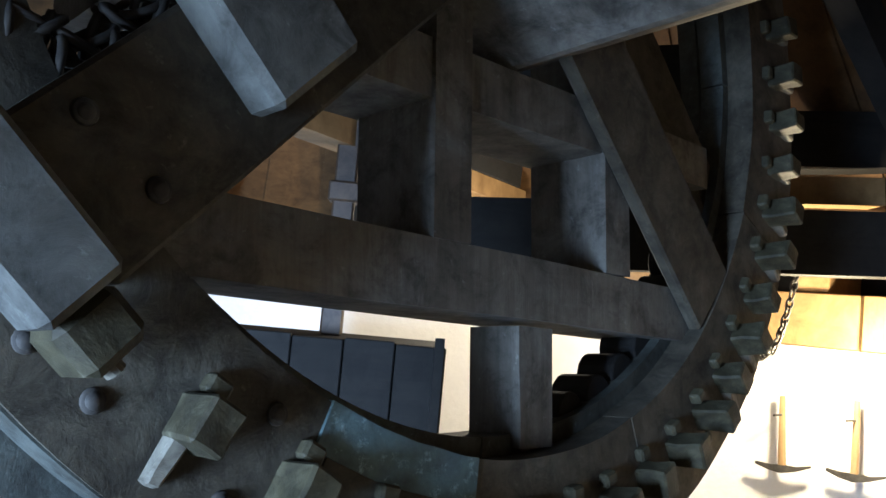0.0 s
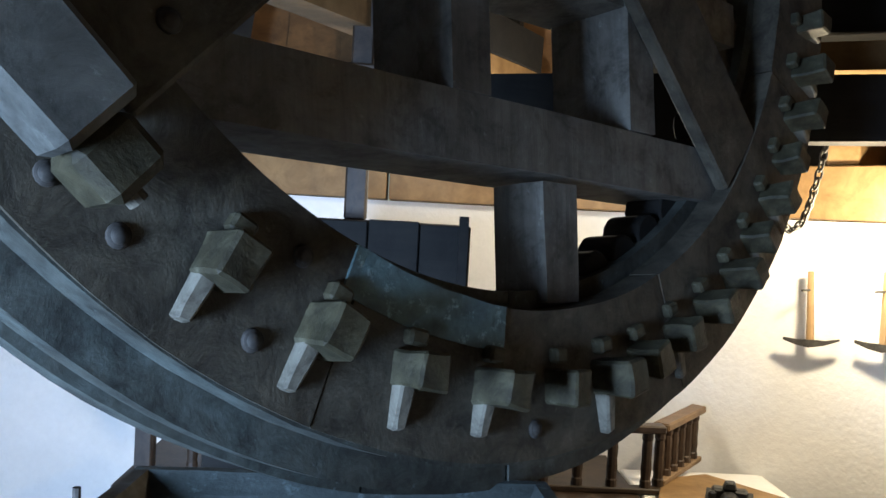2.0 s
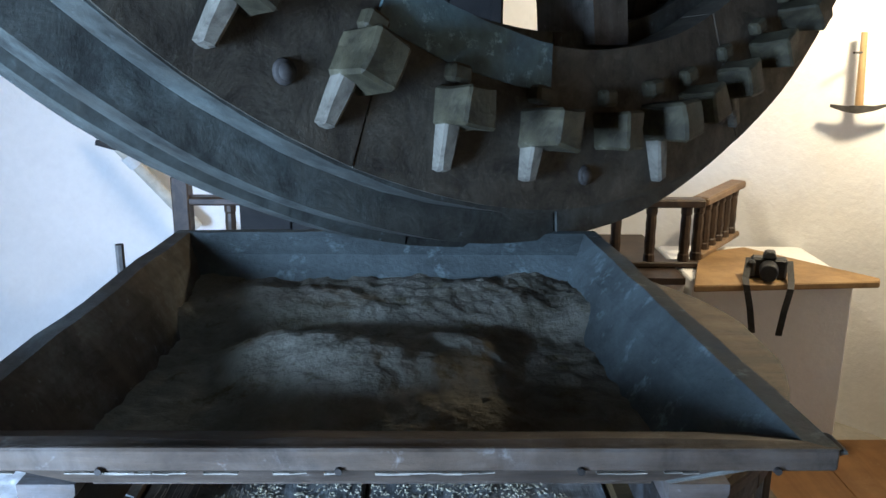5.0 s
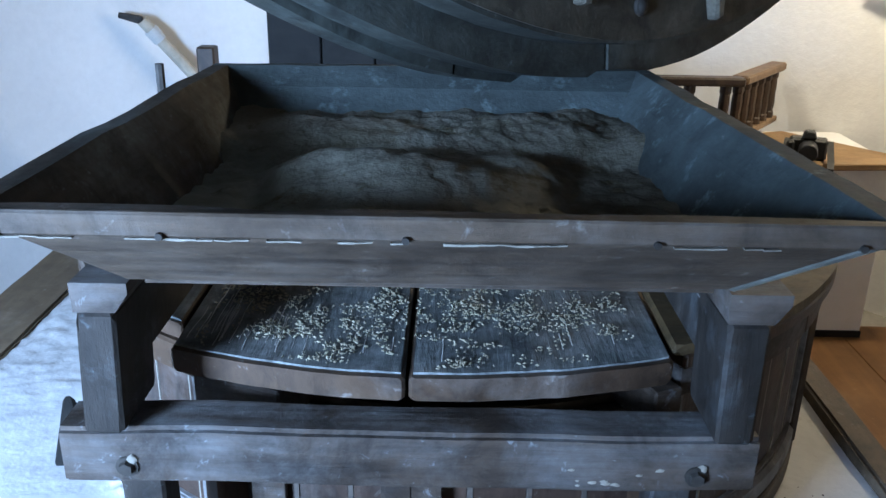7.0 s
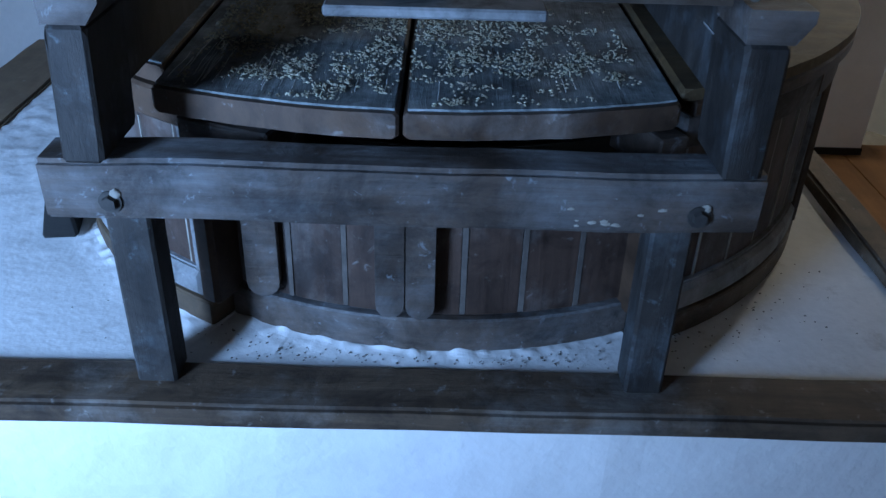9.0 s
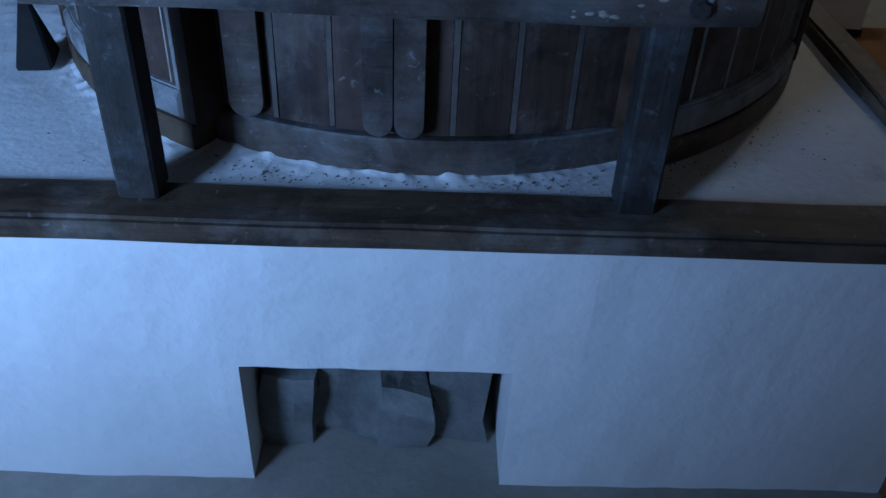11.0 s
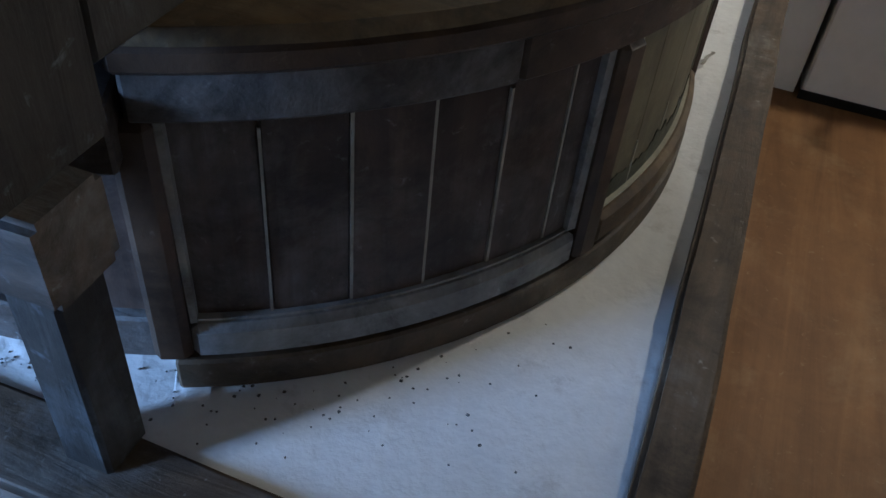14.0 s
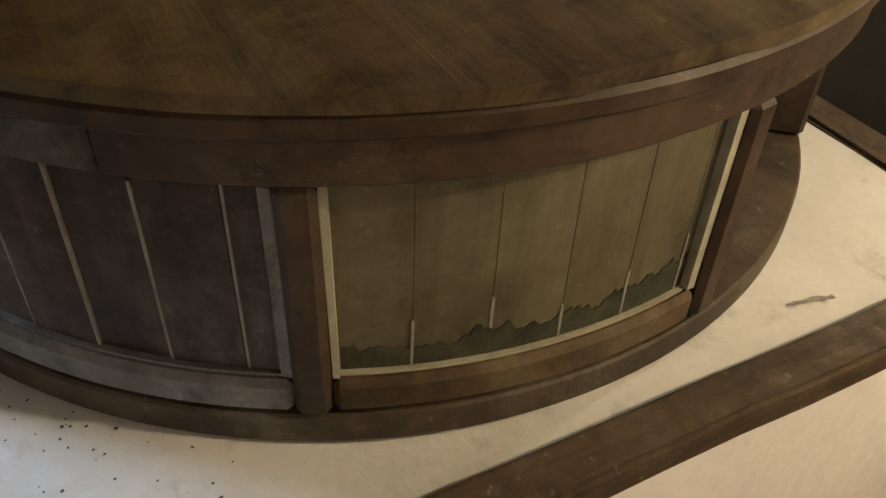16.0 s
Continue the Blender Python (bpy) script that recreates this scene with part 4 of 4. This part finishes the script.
bal = thing("balustrade", "dark turned wooden balustrade with a worn handrail", "balustrade")
BY, BZ0, BZ1 = 1.12, 0.622, 0.822
part("handrail", box((-0.66, BY - 0.030, BZ1), (1.165, BY + 0.030, BZ1 + 0.03)), M_RAIL, bal, bevel=0.006)
part("foot_rail", box((-0.66, BY - 0.025, 0.601), (1.165, BY + 0.025, BZ0)), M_RAIL, bal, bevel=0.004)
part("newel_post", box((-0.715, BY - 0.033, 0.601), (-0.655, BY + 0.033, 0.925)), M_RAIL, bal, bevel=0.005)
x = -0.52
while x < 1.15:
    part("baluster", turned(bmesh.new(), x, BY, BZ0, BZ1, 0.021), M_RAIL, bal)
    x += 0.125
ex, ey = 1.42, 1.50
dvec = Vector((ex - 1.14, ey - BY, 0))
L = dvec.length
ang = math.atan2(dvec.y, dvec.x)
turn = Matrix.Translation((1.14, BY, 0)) @ Matrix.Rotation(ang, 4, "Z")
part("handrail", box((0.03, -0.032, BZ1), (L, 0.032, BZ1 + 0.03), turn), M_RAILTOP, bal, "handrail worn to pale wood", bevel=0.006)
part("foot_rail", box((0.03, -0.025, 0.6225), (L, 0.025, 0.645), turn), M_RAILTOP, bal, bevel=0.004)
for j in range(6):
    p = turn @ Vector((0.03 + 0.078 * j, 0, 0))
    part("baluster", turned(bmesh.new(), p.x, p.y, 0.645 if j else BZ0, BZ1, 0.021), M_RAIL, bal)

# ---- camera left on the parapet ----
cam_thing = thing("photo_camera", "small black photo camera with a hanging strap on the pine board", "camera", m=pose(1.335, 0.915, 0.622, 0, 0, -20) @ Matrix.Scale(0.95, 4))
part("camera_body", box((-0.062, -0.025, 0.0), (0.062, 0.025, 0.075)), M_RUBBER, cam_thing, bevel=0.008)
part("prism_hump", hull([(-0.025, -0.03, 0.074), (0.025, -0.03, 0.074), (0.025, 0.024, 0.074), (-0.025, 0.024, 0.074), (-0.016, -0.025, 0.1), (0.016, -0.025, 0.1), (0.016, 0.015, 0.1), (-0.016, 0.015, 0.1)]), M_RUBBER, cam_thing, bevel=0.004)
lens = part("lens", cyl((0.0, -0.02, 0.038), (0.0, -0.085, 0.036), 0.033, 0.031, 20), M_RUBBER, cam_thing, bevel=0.003)
part("grip", box((-0.072, -0.045, 0.004), (-0.045, -0.02, 0.068)), M_RUBBER, cam_thing, bevel=0.008)
for sx, dx in ((-0.068, 0.03), (0.068, -0.02)):
    bm = bmesh.new()
    prev = None
    path = [(sx, 0.0, 0.065), (sx * 1.1, -0.08, 0.012), (sx * 1.05, -0.145, 0.004), (sx + dx * 0.5, -0.158, -0.07), (sx + dx, -0.16, -0.16)]
    for p in path:
        pair = [bm.verts.new((p[0] - 0.011, p[1], p[2])), bm.verts.new((p[0] + 0.011, p[1], p[2])), bm.verts.new((p[0] + 0.011, p[1] - 0.003, p[2] + 0.003)), bm.verts.new((p[0] - 0.011, p[1] - 0.003, p[2] + 0.003))]
        if prev:
            for j in range(4):
                bm.faces.new((prev[j], prev[(j + 1) % 4], pair[(j + 1) % 4], pair[j]))
        else:
            bm.faces.new(pair)
        prev = pair
    bm.faces.new(prev[::-1])
    part("strap", bm, M_STRAP, cam_thing)

# ---- tools on the wall ----


def on_wall(deg, z, off=0.0):
    a = radians(deg)
    return Matrix.Translation((CX + (RW - off) * math.cos(a), CY + (RW - off) * math.sin(a), z)) @ Matrix.Rotation(a + radians(90), 4, "Z")


def pick(deg, z, lean):
    """A stone-dressing pick hanging head down; local x along the wall, y into the wall."""
    t_ = thing("mill_pick", "millstone pick with wooden handle hung on the wall, iron head down", "pick", "picks on the wall", m=on_wall(deg, z, 0.075) @ Matrix.Rotation(radians(lean), 4, "Y"))
    part("handle", cyl((0, 0, -0.01), (0, 0, 0.27), 0.015, 0.011, 10), M_HANDLE, t_, "pale wooden handle")
    bm = bmesh.new()
    xs = [(-0.105, 0.004, 0.020), (-0.05, 0.009, 0.004), (0, 0.015, 0.0), (0.05, 0.010, 0.002), (0.10, 0.005, 0.012)]
    prev = None
    for x_, h_, dz in xs:
        ring = [bm.verts.new((x_, sy * max(h_, 0.006), dz + sz * h_)) for sy, sz in ((-1, -1), (1, -1), (1, 1), (-1, 1))]
        if prev:
            for j in range(4):
                bm.faces.new((prev[j], prev[(j + 1) % 4], ring[(j + 1) % 4], ring[j]))
        else:
            bm.faces.new(ring)
        prev = ring
    bm.faces.new(prev[::-1])
    part("head", bm, M_IRON, t_, "dark iron pick head")
    part("hanger", cyl((0, -0.02, 0.20), (0, 0.08, 0.20), 0.004), M_IRON, t_, "iron nail")
    return t_


pick(43.1, 1.160, 3)
pick(36.4, 1.180, 1)
knob = thing("wall_peg", "small round peg in the white wall", "peg", m=on_wall(40.2, 1.575, 0.0))
part("peg_head", cyl((0, -0.03, 0), (0, 0.02, 0), 0.022, 0.022, 16), M_PLASTER, knob, bevel=0.003)

# pole leaning on the left wall, with an iron tip
lev = thing("leaning_pole", "pale wooden pole with a dark iron tip leaning at the wall", "pole")
pa, pb = Vector((-0.80, 1.70, 0.60)), Vector((-1.06, 1.58, 0.955))
part("pole_shaft", cyl(pa, pb, 0.026, 0.022, 12), M_ROPE, lev)
part("pole_tip", cyl(pb, pb + Vector((-0.085, -0.01, 0.02)), 0.017, 0.012, 8), M_IRON, lev, "dark iron tip")
part("pole_lashing", cyl(pb + (pa - pb) * 0.10, pb + (pa - pb) * 0.22, 0.029, 0.029, 12), M_DUST, lev, "pale rope lashing")

# ---- chain hanging from the beam beside the wheel ----
chain = thing("hanging_chain", "dark iron chain hooked on the ring beam beside the wheel", "chain")
ca_, cb_ = Vector((1.545, 0.83, 1.872)), Vector((1.475, 0.82, 1.60))
pts = [ca_]
N = 11
for k in range(1, N + 1):
    f_ = k / N
    p = ca_.lerp(cb_, f_)
    p.z -= 0.03 * math.sin(math.pi * f_)
    pts.append(p)
pts += [Vector((1.43, 0.80, 1.575)), Vector((1.385, 0.78, 1.60)), Vector((1.37, 0.77, 1.72))]


def link_mesh():
    bm = bmesh.new()
    loop = []
    for k in range(14):
        t_ = 2 * math.pi * k / 14
        loop.append(Vector((0.011 * math.cos(t_), 0, 0.021 * math.sin(t_))))
    rings = []
    for k, p in enumerate(loop):
        tan = (loop[(k + 1) % 14] - loop[k - 1]).normalized()
        side = Vector((0, 1, 0))
        up = tan.cross(side)
        rings.append([bm.verts.new(p + 0.0042 * (math.cos(q) * side + math.sin(q) * up)) for q in (0, 1.257, 2.513, 3.77, 5.027)])
    for k in range(14):
        a, b = rings[k], rings[(k + 1) % 14]
        for j in range(5):
            bm.faces.new((a[j], a[(j + 1) % 5], b[(j + 1) % 5], b[j]))
    return bm


link_m = finish("link", link_mesh(), M_IRON, 0, True)
run = []
for p, q in zip(pts[:-1], pts[1:]):
    n = max(1, round((q - p).length / 0.031))
    for k in range(n):
        run.append((p.lerp(q, (k + 0.5) / n), (q - p)))
for k, (p, d_) in enumerate(run):
    o = new("link", link_m)
    o.parent = chain
    o.matrix_basis = Matrix.Translation(p) @ d_.to_track_quat("Z", "Y").to_matrix().to_4x4() @ Matrix.Rotation(radians(90 * (k % 2)), 4, "Z")
part("hook", cyl(ca_ + Vector((-0.02, 0, 0.0)), ca_ + Vector((0.05, 0.06, 0.01)), 0.007), M_IRON, chain, "iron hook")

coil = thing("wheel_chain", "old grey iron chain slung inside the wheel rim", "chain", m=WM)
for k in range(34):
    f_ = k / 33
    q_ = Vector((-0.93 + 0.30 * f_, -0.33 + 0.06 * f_ - 0.16 * math.sin(math.pi * f_) + (0.03 if k % 3 else 0), -0.03 + 0.015 * (k % 2)))
    o = new("link", link_m)
    o.parent = coil
    o.matrix_basis = Matrix.Translation(q_) @ Euler((0.9 * (k % 3), 1.1 + 0.5 * math.cos(math.pi * f_), 1.57 * (k % 2))).to_matrix().to_4x4() @ Matrix.Scale(1.35, 4)

# dark wedge on the slab beside the casing
solid("wooden_wedge", hull([(-0.512, -0.640, PZ + 0.006), (-0.452, -0.632, PZ + 0.006), (-0.515, -0.55, PZ + 0.006), (-0.47, -0.55, PZ + 0.006), (-0.512, -0.57, 0.565), (-0.497, -0.565, 0.565)]), M_BLACK,
      "black wooden wedge set against the casing", "wedge", bevel=0.004)

# ---- floor boards beside the plinth ----
boards = thing("boarded_floor", "warm brown wooden floor boards beside the plinth", "floor", kind="structure")
for x0, x1, y0, y1 in ((0.9215, 1.60, -1.34, 1.45), (1.602, 2.20, -1.0, 1.05)):
    part("floor_board", box((x0, y0, FLOOR + 0.001), (x1, y1, FLOOR + 0.020)), M_FLOORW, boards, bevel=0.002)

# odds and ends on the boards
bag = bmesh.new()
bmesh.ops.create_icosphere(bag, subdivisions=3, radius=1.0, matrix=Matrix.Translation((1.86, 0.80, 0.02)) @ Matrix.Diagonal((0.075, 0.075, 0.09, 1)))
for v in bag.verts:
    v.co.z = max(v.co.z, FLOOR + 0.021)
solid("black_bag", roughen(bag, 8, 0.012, 2), M_RUBBER, "slumped black cloth bag on the floor boards", "bag", smooth=True)
cl = bmesh.new()
bmesh.ops.create_icosphere(cl, subdivisions=3, radius=1.0, matrix=Matrix.Translation((0.985, 0.47, -0.03)) @ Matrix.Diagonal((0.025, 0.065, 0.035, 1)))
for v in cl.verts:
    v.co.z = max(v.co.z, FLOOR + 0.021)
solid("dark_cloth", roughen(cl, 12, 0.012, 5), M_RUBBER, "small dark crumpled cloth lying by the plinth", "cloth", smooth=True)
